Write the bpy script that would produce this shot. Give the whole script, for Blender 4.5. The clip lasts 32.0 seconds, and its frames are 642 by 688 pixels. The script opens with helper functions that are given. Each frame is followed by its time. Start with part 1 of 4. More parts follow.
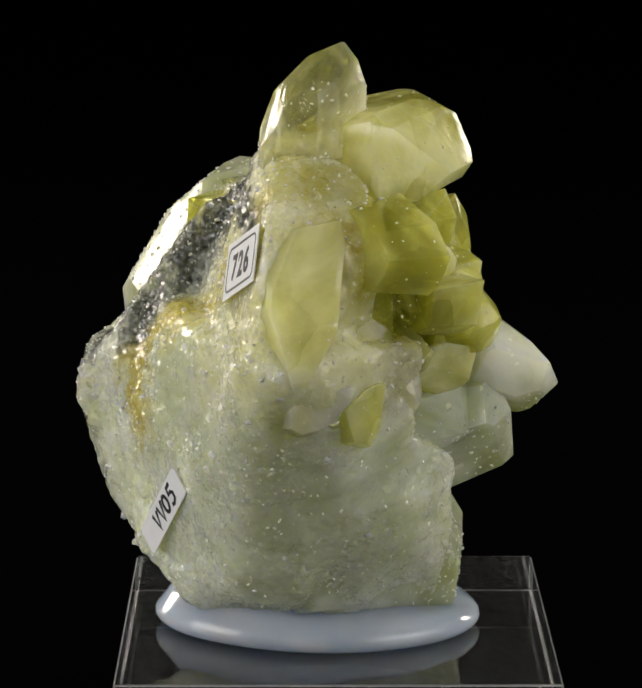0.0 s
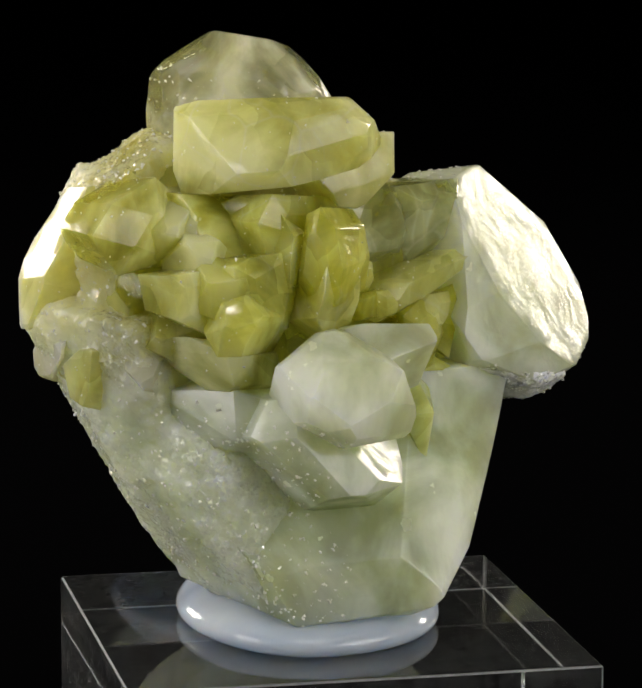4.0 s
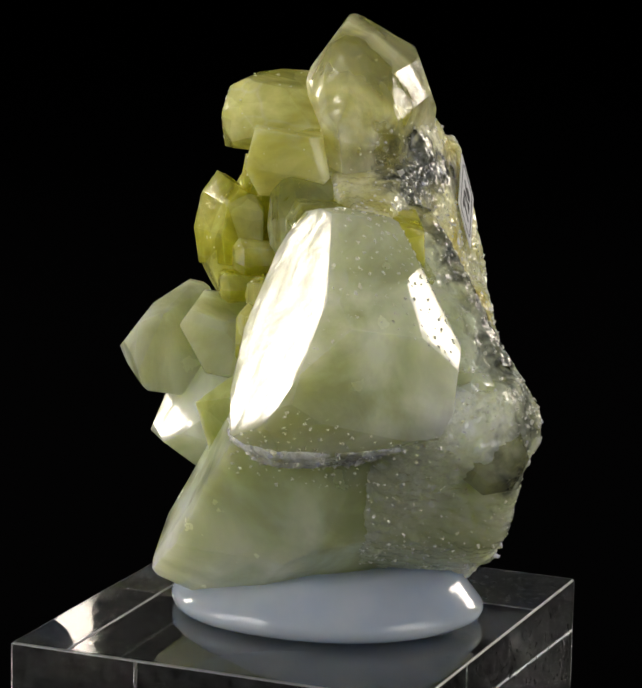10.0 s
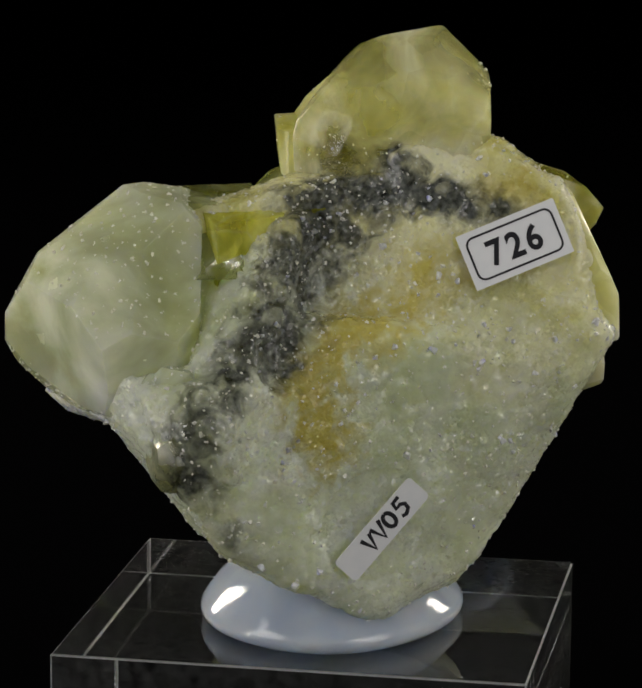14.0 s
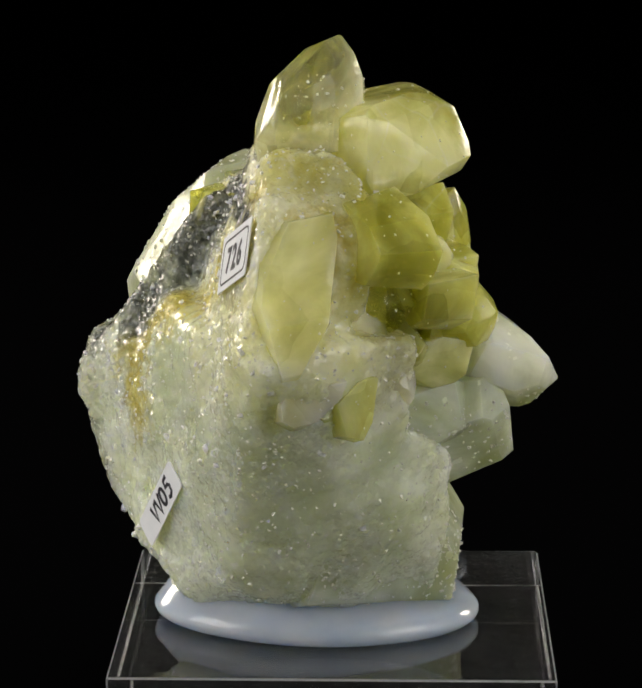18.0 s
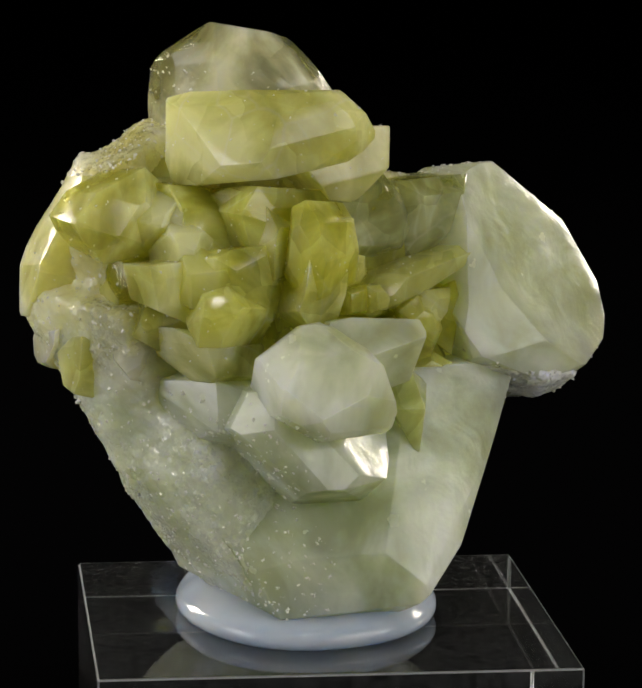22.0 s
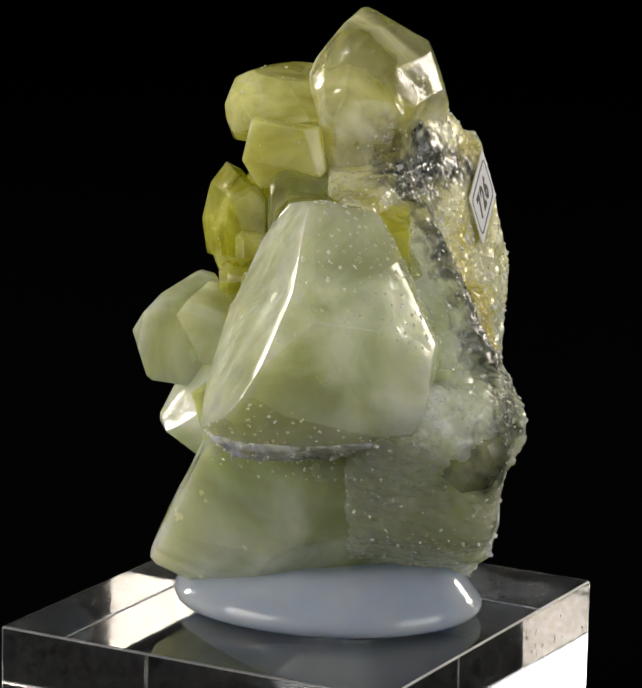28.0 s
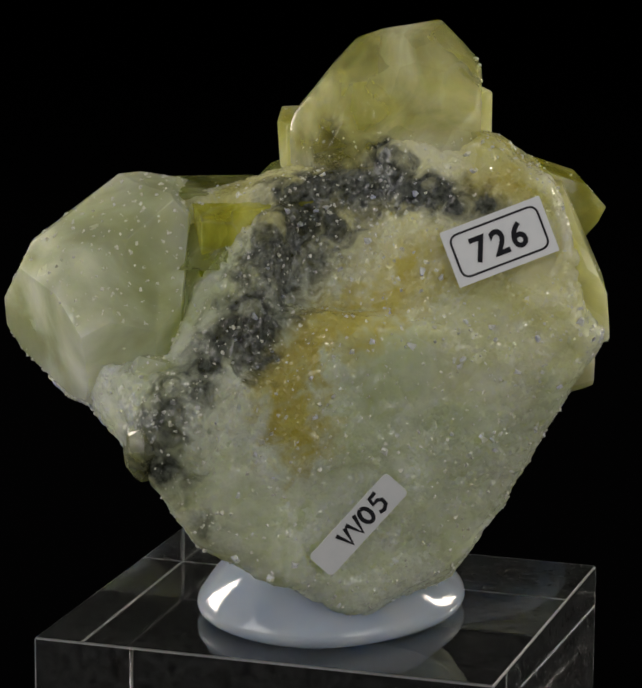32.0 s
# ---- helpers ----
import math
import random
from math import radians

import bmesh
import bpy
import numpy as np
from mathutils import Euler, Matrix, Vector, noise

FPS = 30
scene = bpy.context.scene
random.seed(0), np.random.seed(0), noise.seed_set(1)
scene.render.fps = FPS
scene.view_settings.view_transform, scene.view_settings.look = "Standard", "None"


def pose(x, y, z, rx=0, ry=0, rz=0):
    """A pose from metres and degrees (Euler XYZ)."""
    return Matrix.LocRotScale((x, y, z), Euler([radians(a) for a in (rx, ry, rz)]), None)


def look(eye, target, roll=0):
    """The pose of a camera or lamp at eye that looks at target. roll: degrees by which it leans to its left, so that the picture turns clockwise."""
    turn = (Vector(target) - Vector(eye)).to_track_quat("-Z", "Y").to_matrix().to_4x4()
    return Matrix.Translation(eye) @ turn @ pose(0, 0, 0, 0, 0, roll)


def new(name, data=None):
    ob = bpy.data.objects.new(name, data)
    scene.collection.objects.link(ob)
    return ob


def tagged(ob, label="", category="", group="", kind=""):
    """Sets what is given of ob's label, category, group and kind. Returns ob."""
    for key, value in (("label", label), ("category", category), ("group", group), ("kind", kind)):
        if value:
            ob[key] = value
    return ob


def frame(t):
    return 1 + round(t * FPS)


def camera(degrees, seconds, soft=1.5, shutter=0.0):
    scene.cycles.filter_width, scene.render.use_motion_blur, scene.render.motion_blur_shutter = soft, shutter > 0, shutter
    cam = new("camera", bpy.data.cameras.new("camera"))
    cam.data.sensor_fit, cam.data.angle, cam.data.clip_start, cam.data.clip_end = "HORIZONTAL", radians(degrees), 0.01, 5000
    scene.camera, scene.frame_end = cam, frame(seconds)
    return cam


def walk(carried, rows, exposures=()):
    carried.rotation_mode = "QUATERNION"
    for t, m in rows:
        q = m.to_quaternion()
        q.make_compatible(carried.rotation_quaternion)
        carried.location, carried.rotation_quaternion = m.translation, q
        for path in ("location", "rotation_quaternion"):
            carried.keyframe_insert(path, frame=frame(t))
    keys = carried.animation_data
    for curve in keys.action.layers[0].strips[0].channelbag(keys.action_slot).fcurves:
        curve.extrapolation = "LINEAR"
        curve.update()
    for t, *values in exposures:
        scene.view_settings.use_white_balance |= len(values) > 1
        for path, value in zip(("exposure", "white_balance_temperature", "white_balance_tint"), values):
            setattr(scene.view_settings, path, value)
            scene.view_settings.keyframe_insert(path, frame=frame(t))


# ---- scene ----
cam = camera(11.022, 32.0, soft=2.2)


def eye_at(t):
    """The camera before the turntable: it settles by a hair while the clip runs."""
    pitch, yaw = radians(11.620 + 0.007348 * t), radians(0.0141 - 0.00029 * t)
    eye = Vector((0, -0.37976 + 0.0000378 * t, 0.11047))
    way = Vector((-math.sin(yaw) * math.cos(pitch), math.cos(yaw) * math.cos(pitch), -math.sin(pitch)))
    return look(eye, eye + way, 0.6364)


# the clip's camera meters the picture: it closes a little on the broad sides and opens on the narrow ones
METER = [(0, -0.1), (1, 0.5), (2, 0.6), (3, 0.3), (4.5, 0.0), (6, -0.25), (7, -0.02), (8.5, -0.05), (10, -0.15), (12, 0.15), (13, -0.05), (14.5, -0.5), (16, -0.7), (17, -0.4), (18, 0.0), (19, 0.5),
         (20, 0.6), (21, 0.3), (22, -0.1), (23, -0.4), (24, -0.12), (25, -0.05), (27, 0.0), (28, -0.1), (30, 0.1), (31, -0.15), (32, -0.55)]
walk(cam, [(t, eye_at(t)) for t in range(0, 33, 8)], METER)

# ---- light: softboxes round a dark table ----
world = bpy.data.worlds.new("dark_room")
scene.world = world
world.use_nodes = True
world.node_tree.nodes["Background"].inputs[0].default_value = (0.7, 0.8, 1.0, 1)
world.node_tree.nodes["Background"].inputs[1].default_value = 0.001


def softbox(name, eye, target, wide, high, watts, colour):
    lamp = bpy.data.lights.new(name, "AREA")
    lamp.shape, lamp.size, lamp.size_y, lamp.energy, lamp.color = "RECTANGLE", wide, high, watts, colour
    ob = new(name, lamp)
    ob.matrix_world = look(eye, target)
    return ob


CENTRE = (0, 0, 0.032)
softbox("softbox_left", (-0.45, -0.175, 0.155), CENTRE, 0.30, 0.30, 1.65, (1.0, 0.975, 0.93))
softbox("softbox_right", (0.39, -0.27, 0.155), CENTRE, 0.30, 0.30, 1.25, (1.0, 0.975, 0.92))
softbox("lamp_top", (0.0, -0.22, 0.46), CENTRE, 0.10, 0.03, 0.5, (1.0, 0.97, 0.92))
softbox("lamp_back_left", (-0.36, 0.28, 0.16), CENTRE, 0.10, 0.14, 1.25, (1.0, 0.9, 0.76))
softbox("lamp_back_right", (0.36, 0.28, 0.16), CENTRE, 0.10, 0.14, 0.95, (1.0, 0.9, 0.76))


# ---- materials ----
def material(name):
    mat = bpy.data.materials.new(name)
    mat.use_nodes = True
    nodes, links = mat.node_tree.nodes, mat.node_tree.links
    return mat, nodes, links, nodes["Principled BSDF"]


def noise_tex(nodes, links, coords, scale, detail=6.0, distortion=0.0):
    tex = nodes.new("ShaderNodeTexNoise")
    tex.inputs["Scale"].default_value, tex.inputs["Detail"].default_value = scale, detail
    tex.inputs["Distortion"].default_value = distortion
    links.new(coords, tex.inputs["Vector"])
    return tex.outputs["Fac"]


def ramp(nodes, links, fac, stops):
    node = nodes.new("ShaderNodeValToRGB")
    for i, (at, colour) in enumerate(stops):
        el = node.color_ramp.elements[i] if i < 2 else node.color_ramp.elements.new(at)
        el.position, el.color = at, (*colour, 1)
    links.new(fac, node.inputs["Fac"])
    return node.outputs["Color"]


def mix(nodes, links, fac, a, b):
    node = nodes.new("ShaderNodeMix")
    node.data_type = "RGBA"
    links.new(fac, node.inputs[0])
    for value, slot in ((a, node.inputs[6]), (b, node.inputs[7])):
        if isinstance(value, tuple):
            slot.default_value = (*value, 1)
        else:
            links.new(value, slot)
    return node.outputs[2]


def near_line(nodes, links, coords, a, b, reach, fuzz):
    """1 close to the line from a to b (mm), 0 beyond reach, with a mossy edge."""
    a, b = Vector(a) * 0.001, Vector(b) * 0.001
    way = b - a

    def vec(op, x, y):
        node = nodes.new("ShaderNodeVectorMath")
        node.operation = op
        for value, slot in ((x, node.inputs[0]), (y, node.inputs[1])):
            if isinstance(value, Vector):
                slot.default_value = value
            else:
                links.new(value, slot)
        return node

    def calc(op, x, y, clamp=False):
        node = nodes.new("ShaderNodeMath")
        node.operation, node.use_clamp = op, clamp
        for value, slot in ((x, node.inputs[0]), (y, node.inputs[1])):
            if isinstance(value, (int, float)):
                slot.default_value = value
            else:
                links.new(value, slot)
        return node.outputs[0]

    off = vec("SUBTRACT", coords, a).outputs[0]
    along = calc("DIVIDE", vec("DOT_PRODUCT", off, way).outputs["Value"], way.length_squared, True)
    scaled = nodes.new("ShaderNodeVectorMath")
    scaled.operation = "SCALE"
    scaled.inputs[0].default_value = way
    links.new(along, scaled.inputs["Scale"])
    gap = vec("DISTANCE", off, scaled.outputs[0]).outputs["Value"]
    wild = calc("MULTIPLY", calc("SUBTRACT", noise_tex(nodes, links, coords, 420, 8, 0.8), 0.5), fuzz * 0.001)
    return calc("DIVIDE", calc("SUBTRACT", reach * 0.001, calc("ADD", gap, wild)), reach * 0.0008, True)


def mineral(name, stops, gloss, clear, depth, grain, moss=False, veil=0.2, streak=0.0, tint=(0.93, 0.92, 0.66), open_share=0.2, sparkle=0.0, low=None, shards=190.0, cracks=0.3, glassy=True):
    """A translucent mineral: cloudy colour, inner shards and healed cracks, milky veils; light seeps in for some millimetres; fine relief."""
    mat, nodes, links, bsdf = material(name)
    coords = nodes.new("ShaderNodeTexCoord").outputs["Object"]

    def scalar(op, x, y, z=None, clamp=False):
        node = nodes.new("ShaderNodeMath")
        node.operation, node.use_clamp = op, clamp
        for value, slot in zip((x, y, z), node.inputs):
            if value is None:
                continue
            if isinstance(value, (int, float)):
                slot.default_value = value
            else:
                links.new(value, slot)
        return node.outputs[0]

    def vector(op, x, y):
        node = nodes.new("ShaderNodeVectorMath")
        node.operation = op
        for value, slot in ((x, node.inputs[0]), (y, node.inputs[1])):
            if isinstance(value, tuple):
                slot.default_value = value
            else:
                links.new(value, slot)
        return node.outputs[0]

    def stretched(vec, size):
        node = nodes.new("ShaderNodeVectorMath")
        node.operation = "SCALE"
        links.new(vec, node.inputs[0])
        if isinstance(size, (int, float)):
            node.inputs["Scale"].default_value = size
        else:
            links.new(size, node.inputs["Scale"])
        return node.outputs[0]

    # the crystal's inside breaks up into shards, each a little lighter or deeper than the next
    sway = nodes.new("ShaderNodeTexNoise")
    sway.inputs["Scale"].default_value, sway.inputs["Detail"].default_value = 90, 3
    links.new(coords, sway.inputs["Vector"])
    warped = vector("ADD", coords, stretched(vector("SUBTRACT", sway.outputs["Color"], (0.5, 0.5, 0.5)), 0.006))
    shard = nodes.new("ShaderNodeTexVoronoi")
    shard.inputs["Scale"].default_value = shards
    links.new(warped, shard.inputs["Vector"])
    parts_of = nodes.new("ShaderNodeSeparateColor")
    links.new(shard.outputs["Color"], parts_of.inputs[0])
    cloudy = scalar("MULTIPLY_ADD", noise_tex(nodes, links, coords, 75, 6, 0.6), 1.6, -0.3)
    depth_of = scalar("MULTIPLY_ADD", scalar("SUBTRACT", parts_of.outputs[0], 0.5), 0.10 if glassy else 0.0, cloudy)
    colour = ramp(nodes, links, depth_of, stops)
    if low:
        # the foot of the cluster grew paler than its crown
        apart = nodes.new("ShaderNodeSeparateXYZ")
        links.new(coords, apart.inputs[0])
        slope = scalar("MULTIPLY_ADD", apart.outputs["X"], -0.35, apart.outputs["Z"])
        wander = scalar("MULTIPLY_ADD", noise_tex(nodes, links, coords, 60, 6, 0.5), 0.034, slope)
        zone = ramp(nodes, links, scalar("MULTIPLY", wander, 10.0), [(low[0] * 0.01 + 0.17, (0, 0, 0)), (low[1] * 0.01 + 0.17, (1, 1, 1))])
        pale = ramp(nodes, links, noise_tex(nodes, links, coords, 120, 5, 0.3), [(0.3, low[2]), (0.7, low[3])])
        colour = mix(nodes, links, zone, pale, colour)
    cloud = ramp(nodes, links, noise_tex(nodes, links, coords, 120, 4, 0.5), [(0.36, (0, 0, 0)), (0.78, (min(1.0, veil * 1.5),) * 3)])
    colour = mix(nodes, links, cloud, colour, (0.84, 0.86, 0.80))
    # healed cracks: thin pale sheets
    crack = nodes.new("ShaderNodeTexVoronoi")
    crack.feature = "DISTANCE_TO_EDGE"
    crack.inputs["Scale"].default_value = shards * 0.62
    links.new(warped, crack.inputs["Vector"])
    sheet = ramp(nodes, links, crack.outputs["Distance"], [(0.0, (cracks,) * 3), (0.03, (0, 0, 0))])
    patch = ramp(nodes, links, noise_tex(nodes, links, coords, 55, 3), [(0.46, (0, 0, 0)), (0.6, (1, 1, 1))])
    sheet = mix(nodes, links, patch, (0.0, 0.0, 0.0), sheet)
    colour = mix(nodes, links, sheet, colour, (0.90, 0.90, 0.80))
    if sparkle:
        specks = ramp(nodes, links, noise_tex(nodes, links, coords, 900, 3), [(0.64, (0, 0, 0)), (0.72, (min(1.0, veil * 1.6),) * 3)])
        colour = mix(nodes, links, specks, colour, (0.86, 0.86, 0.80))
    rough = ramp(nodes, links, noise_tex(nodes, links, coords, 260, 6), [(0.35, (gloss * 0.6,) * 3), (0.7, (gloss * 1.4,) * 3)])
    if moss:
        fine = ramp(nodes, links, noise_tex(nodes, links, coords, 1500, 4), [(0.32, (0.025, 0.028, 0.026)), (0.70, (0.19, 0.20, 0.18))])
        for a, b, reach, fuzz in STAINS:
            colour = mix(nodes, links, near_line(nodes, links, coords, a, b, reach, fuzz), colour, (0.64, 0.56, 0.16))
        for a, b, reach, fuzz in MOSS:
            colour = mix(nodes, links, near_line(nodes, links, coords, a, b, reach, fuzz), colour, fine)
        for a, b, reach, fuzz in DRUSE_LINES:
            colour = mix(nodes, links, near_line(nodes, links, coords, a, b, reach, fuzz), colour, (0.74, 0.75, 0.70))
    links.new(colour, bsdf.inputs["Base Color"])
    links.new(rough, bsdf.inputs["Roughness"])
    bsdf.inputs["IOR"].default_value, bsdf.inputs["Specular IOR Level"].default_value = 1.55, 0.36
    bsdf.inputs["Subsurface Weight"].default_value = 1.0
    bsdf.inputs["Subsurface Radius"].default_value = (1.0, 0.95, 0.55)
    bsdf.inputs["Subsurface Scale"].default_value = depth
    bent = ramp(nodes, links, depth_of, [(0.3, (min(1.0, clear * 1.6),) * 3), (0.72, (clear * 0.4,) * 3)])
    links.new(bent, bsdf.inputs["Transmission Weight"])
    # part of the light goes straight through
    through_it = nodes.new("ShaderNodeBsdfTransparent")
    through_it.inputs["Color"].default_value = (*tint, 1)
    blend = nodes.new("ShaderNodeMixShader")
    links.new(ramp(nodes, links, depth_of, [(0.3, (1.0 - min(0.9, open_share * 1.5),) * 3), (0.72, (1.0 - open_share * 0.45,) * 3)]), blend.inputs[0])
    links.new(through_it.outputs[0], blend.inputs[1])
    links.new(bsdf.outputs[0], blend.inputs[2])
    links.new(blend.outputs[0], nodes["Material Output"].inputs["Surface"])
    bump = nodes.new("ShaderNodeBump")
    bump.inputs["Strength"].default_value, bump.inputs["Distance"].default_value = grain, 0.0003
    links.new(noise_tex(nodes, links, coords, 1100, 7), bump.inputs["Height"])
    wavy = nodes.new("ShaderNodeBump")
    wavy.inputs["Strength"].default_value, wavy.inputs["Distance"].default_value = 0.22, 0.0009
    links.new(noise_tex(nodes, links, coords, 190, 3, 0.6), wavy.inputs["Height"])
    links.new(bump.outputs["Normal"], wavy.inputs["Normal"])
    normal = wavy.outputs["Normal"]
    if streak:
        wave = nodes.new("ShaderNodeTexWave")
        wave.bands_direction = "DIAGONAL"
        wave.inputs["Scale"].default_value, wave.inputs["Distortion"].default_value, wave.inputs["Detail"].default_value = 260, 2.5, 3
        turn = nodes.new("ShaderNodeMapping")
        turn.inputs["Scale"].default_value = (1.0, 0.8, 0.06)
        links.new(coords, turn.inputs["Vector"])
        links.new(turn.outputs[0], wave.inputs["Vector"])
        lines = nodes.new("ShaderNodeBump")
        lines.inputs["Strength"].default_value, lines.inputs["Distance"].default_value = streak, 0.0002
        links.new(wave.outputs["Fac"], lines.inputs["Height"])
        links.new(normal, lines.inputs["Normal"])
        normal = lines.outputs["Normal"]
    # faces and inner breaks that each lean their own way: broad ones everywhere, tiny sugary ones in patches
    patchy = ramp(nodes, links, noise_tex(nodes, links, coords, 110, 5, 0.4), [(0.38, (0.12 * sparkle,) * 3), (0.62, (sparkle,) * 3)])
    for scale, size in ([(shards, 0.04)] if glassy else []) + ([(1700, patchy), (3600, patchy)] if sparkle else []):
        cells = nodes.new("ShaderNodeTexVoronoi")
        cells.inputs["Scale"].default_value = scale
        links.new(warped if scale == shards else coords, cells.inputs["Vector"])
        lean = stretched(vector("SUBTRACT", cells.outputs["Color"], (0.5, 0.5, 0.5)), size)
        unit = nodes.new("ShaderNodeVectorMath")
        unit.operation = "NORMALIZE"
        links.new(vector("ADD", normal, lean), unit.inputs[0])
        normal = unit.outputs[0]
    links.new(normal, bsdf.inputs["Normal"])
    return mat


MOSS = [((1, 7, 56.5), (2, 9, 52), 3.2, 7.0), ((-4, 10.5, 56), (-5, 13, 52.5), 3.0, 7.0), ((-14, 19, 50.5), (-4, 13, 52), 3.2, 7.0), ((-4, 12.5, 51.5), (6, 8, 50), 4.6, 8.0), ((4, 10.5, 49), (9, 13, 44), 5.6, 8.0), ((9, 13, 44), (14, 16.5, 36), 4.8, 8.0),
        ((14, 16.5, 36), (21.5, 18.5, 28), 4.4, 8.0), ((21.5, 18, 28), (23, 18, 22), 4.6, 8.0), ((18, 18.5, 16.5), (18, 18.5, 14.5), 1.6, 3.0), ((3, 14, 47), (12, 18, 35), 4.0, 9.0)]
STAINS = [((-5, 19, 43), (3, 18, 38), 6.5, 11.0), ((9.5, 19, 34), (7.5, 20.5, 25), 5.0, 11.0), ((3, 18, 40), (9, 19, 33), 4.0, 9.0), ((-24, 14, 50), (-20, 12, 40), 4.0, 9.0), ((-17, 19, 53), (-13, 18, 52), 3.0, 6.0), ((-19.5, 8.7, 58.2), (-20.9, 5.1, 56.4), 2.6, 6.0)]
DRUSE_LINES = [((8.7, 16.9, 40.8), (0.2, 16.8, 44.8), 1.5, 3.0), ((-3.9, 18.9, 40.6), (-6.7, 18.7, 44.8), 1.3, 3.0)]
YEL = mineral("yellow_green_crystal", [(0.2, (0.58, 0.58, 0.05)), (0.5, (0.78, 0.77, 0.22)), (0.85, (0.88, 0.87, 0.44))], 0.15, 0.4, 0.0065, 0.09, cracks=0.3, open_share=0.32, tint=(0.98, 0.97, 0.62), veil=0.13)
YPALE = mineral("pale_yellow_crystal", [(0.2, (0.74, 0.71, 0.12)), (0.5, (0.85, 0.82, 0.28)), (0.85, (0.90, 0.88, 0.44))], 0.16, 0.3, 0.0085, 0.12, open_share=0.2, tint=(0.98, 0.97, 0.66), veil=0.14, shards=140)
CAPM = mineral("striated_crystal", [(0.2, (0.62, 0.62, 0.24)), (0.5, (0.80, 0.79, 0.48)), (0.85, (0.88, 0.87, 0.68))], 0.15, 0.5, 0.006, 0.06, True, streak=0.4, open_share=0.36, sparkle=0.15, veil=0.22, tint=(0.98, 0.97, 0.82))
OLV = mineral("olive_crystal", [(0.2, (0.44, 0.45, 0.015)), (0.5, (0.66, 0.66, 0.07)), (0.85, (0.80, 0.79, 0.26))], 0.13, 0.5, 0.006, 0.09, cracks=0.3, tint=(0.93, 0.92, 0.38), veil=0.12, open_share=0.4, shards=230)
SMK = mineral("smoky_crystal", [(0.2, (0.22, 0.24, 0.07)), (0.5, (0.38, 0.40, 0.17)), (0.85, (0.54, 0.56, 0.32))], 0.12, 0.5, 0.006, 0.10, streak=0.1, tint=(0.86, 0.88, 0.62), open_share=0.4, veil=0.08)
GRN = mineral("green_crystal", [(0.2, (0.42, 0.48, 0.08)), (0.5, (0.60, 0.65, 0.24)), (0.85, (0.74, 0.77, 0.44))], 0.13, 0.3, 0.006, 0.08, open_share=0.25, veil=0.12)
MILK = mineral("milky_crystal", [(0.15, (0.62, 0.67, 0.30)), (0.5, (0.75, 0.80, 0.54)), (0.85, (0.85, 0.88, 0.76))], 0.2, 0.28, 0.009, 0.08, veil=0.34, open_share=0.18, cracks=0.0, glassy=False, tint=(0.95, 0.96, 0.78))
PALE = mineral("pale_green_crystal", [(0.15, (0.60, 0.67, 0.30)), (0.5, (0.73, 0.80, 0.52)), (0.85, (0.83, 0.88, 0.74))], 0.2, 0.28, 0.010, 0.08, veil=0.32, open_share=0.18, cracks=0.0, glassy=False, tint=(0.94, 0.97, 0.78))
CREAM = mineral("cream_crystal", [(0.25, (0.76, 0.71, 0.36)), (0.75, (0.86, 0.82, 0.58))], 0.14, 0.25, 0.007, 0.12, open_share=0.2, veil=0.3)
DRUY = mineral("sugary_crystal_crust", [(0.25, (0.66, 0.61, 0.12)), (0.45, (0.79, 0.75, 0.32)), (0.75, (0.86, 0.84, 0.54))], 0.15, 0.2, 0.008, 0.25, True, open_share=0.12, veil=0.35, sparkle=0.8,
               low=(34, 47, (0.68, 0.74, 0.48), (0.84, 0.88, 0.72)))
DRUW = mineral("sugary_white_crystal", [(0.3, (0.84, 0.84, 0.77)), (0.7, (0.90, 0.90, 0.86))], 0.15, 0.05, 0.002, 0.6, open_share=0.05, sparkle=1.2)
SMG = mineral("grey_green_crystal", [(0.25, (0.20, 0.22, 0.12)), (0.75, (0.52, 0.52, 0.38))], 0.14, 0.4, 0.004, 0.3, True, open_share=0.3)
GRAIN, gn, gl, gb = material("clear_grain")
gc = gn.new("ShaderNodeTexCoord").outputs["Object"]
gl.new(ramp(gn, gl, noise_tex(gn, gl, gc, 500, 4), [(0.3, (0.88, 0.86, 0.74)), (0.7, (0.95, 0.94, 0.90))]), gb.inputs["Base Color"])
gl.new(ramp(gn, gl, noise_tex(gn, gl, gc, 700, 4), [(0.3, (0.08, 0.08, 0.08)), (0.7, (0.25, 0.25, 0.25))]), gb.inputs["Roughness"])
gb.inputs["Transmission Weight"].default_value = 0.35

PUTTY, pn, pl, pb = material("bluish_putty")
pc = pn.new("ShaderNodeTexCoord").outputs["Object"]
pl.new(ramp(pn, pl, noise_tex(pn, pl, pc, 160, 4), [(0.3, (0.52, 0.60, 0.76)), (0.7, (0.64, 0.70, 0.82))]), pb.inputs["Base Color"])
pb.inputs["Roughness"].default_value = 0.10
pb.inputs["Subsurface Weight"].default_value = 1.0
pb.inputs["Subsurface Radius"].default_value = (0.7, 0.85, 1.0)
pb.inputs["Subsurface Scale"].default_value = 0.005
pb.inputs["Transmission Weight"].default_value = 0.35
pbump = pn.new("ShaderNodeBump")
pbump.inputs["Strength"].default_value, pbump.inputs["Distance"].default_value = 0.4, 0.0022
pl.new(noise_tex(pn, pl, pc, 110, 1), pbump.inputs["Height"])
pl.new(pbump.outputs["Normal"], pb.inputs["Normal"])

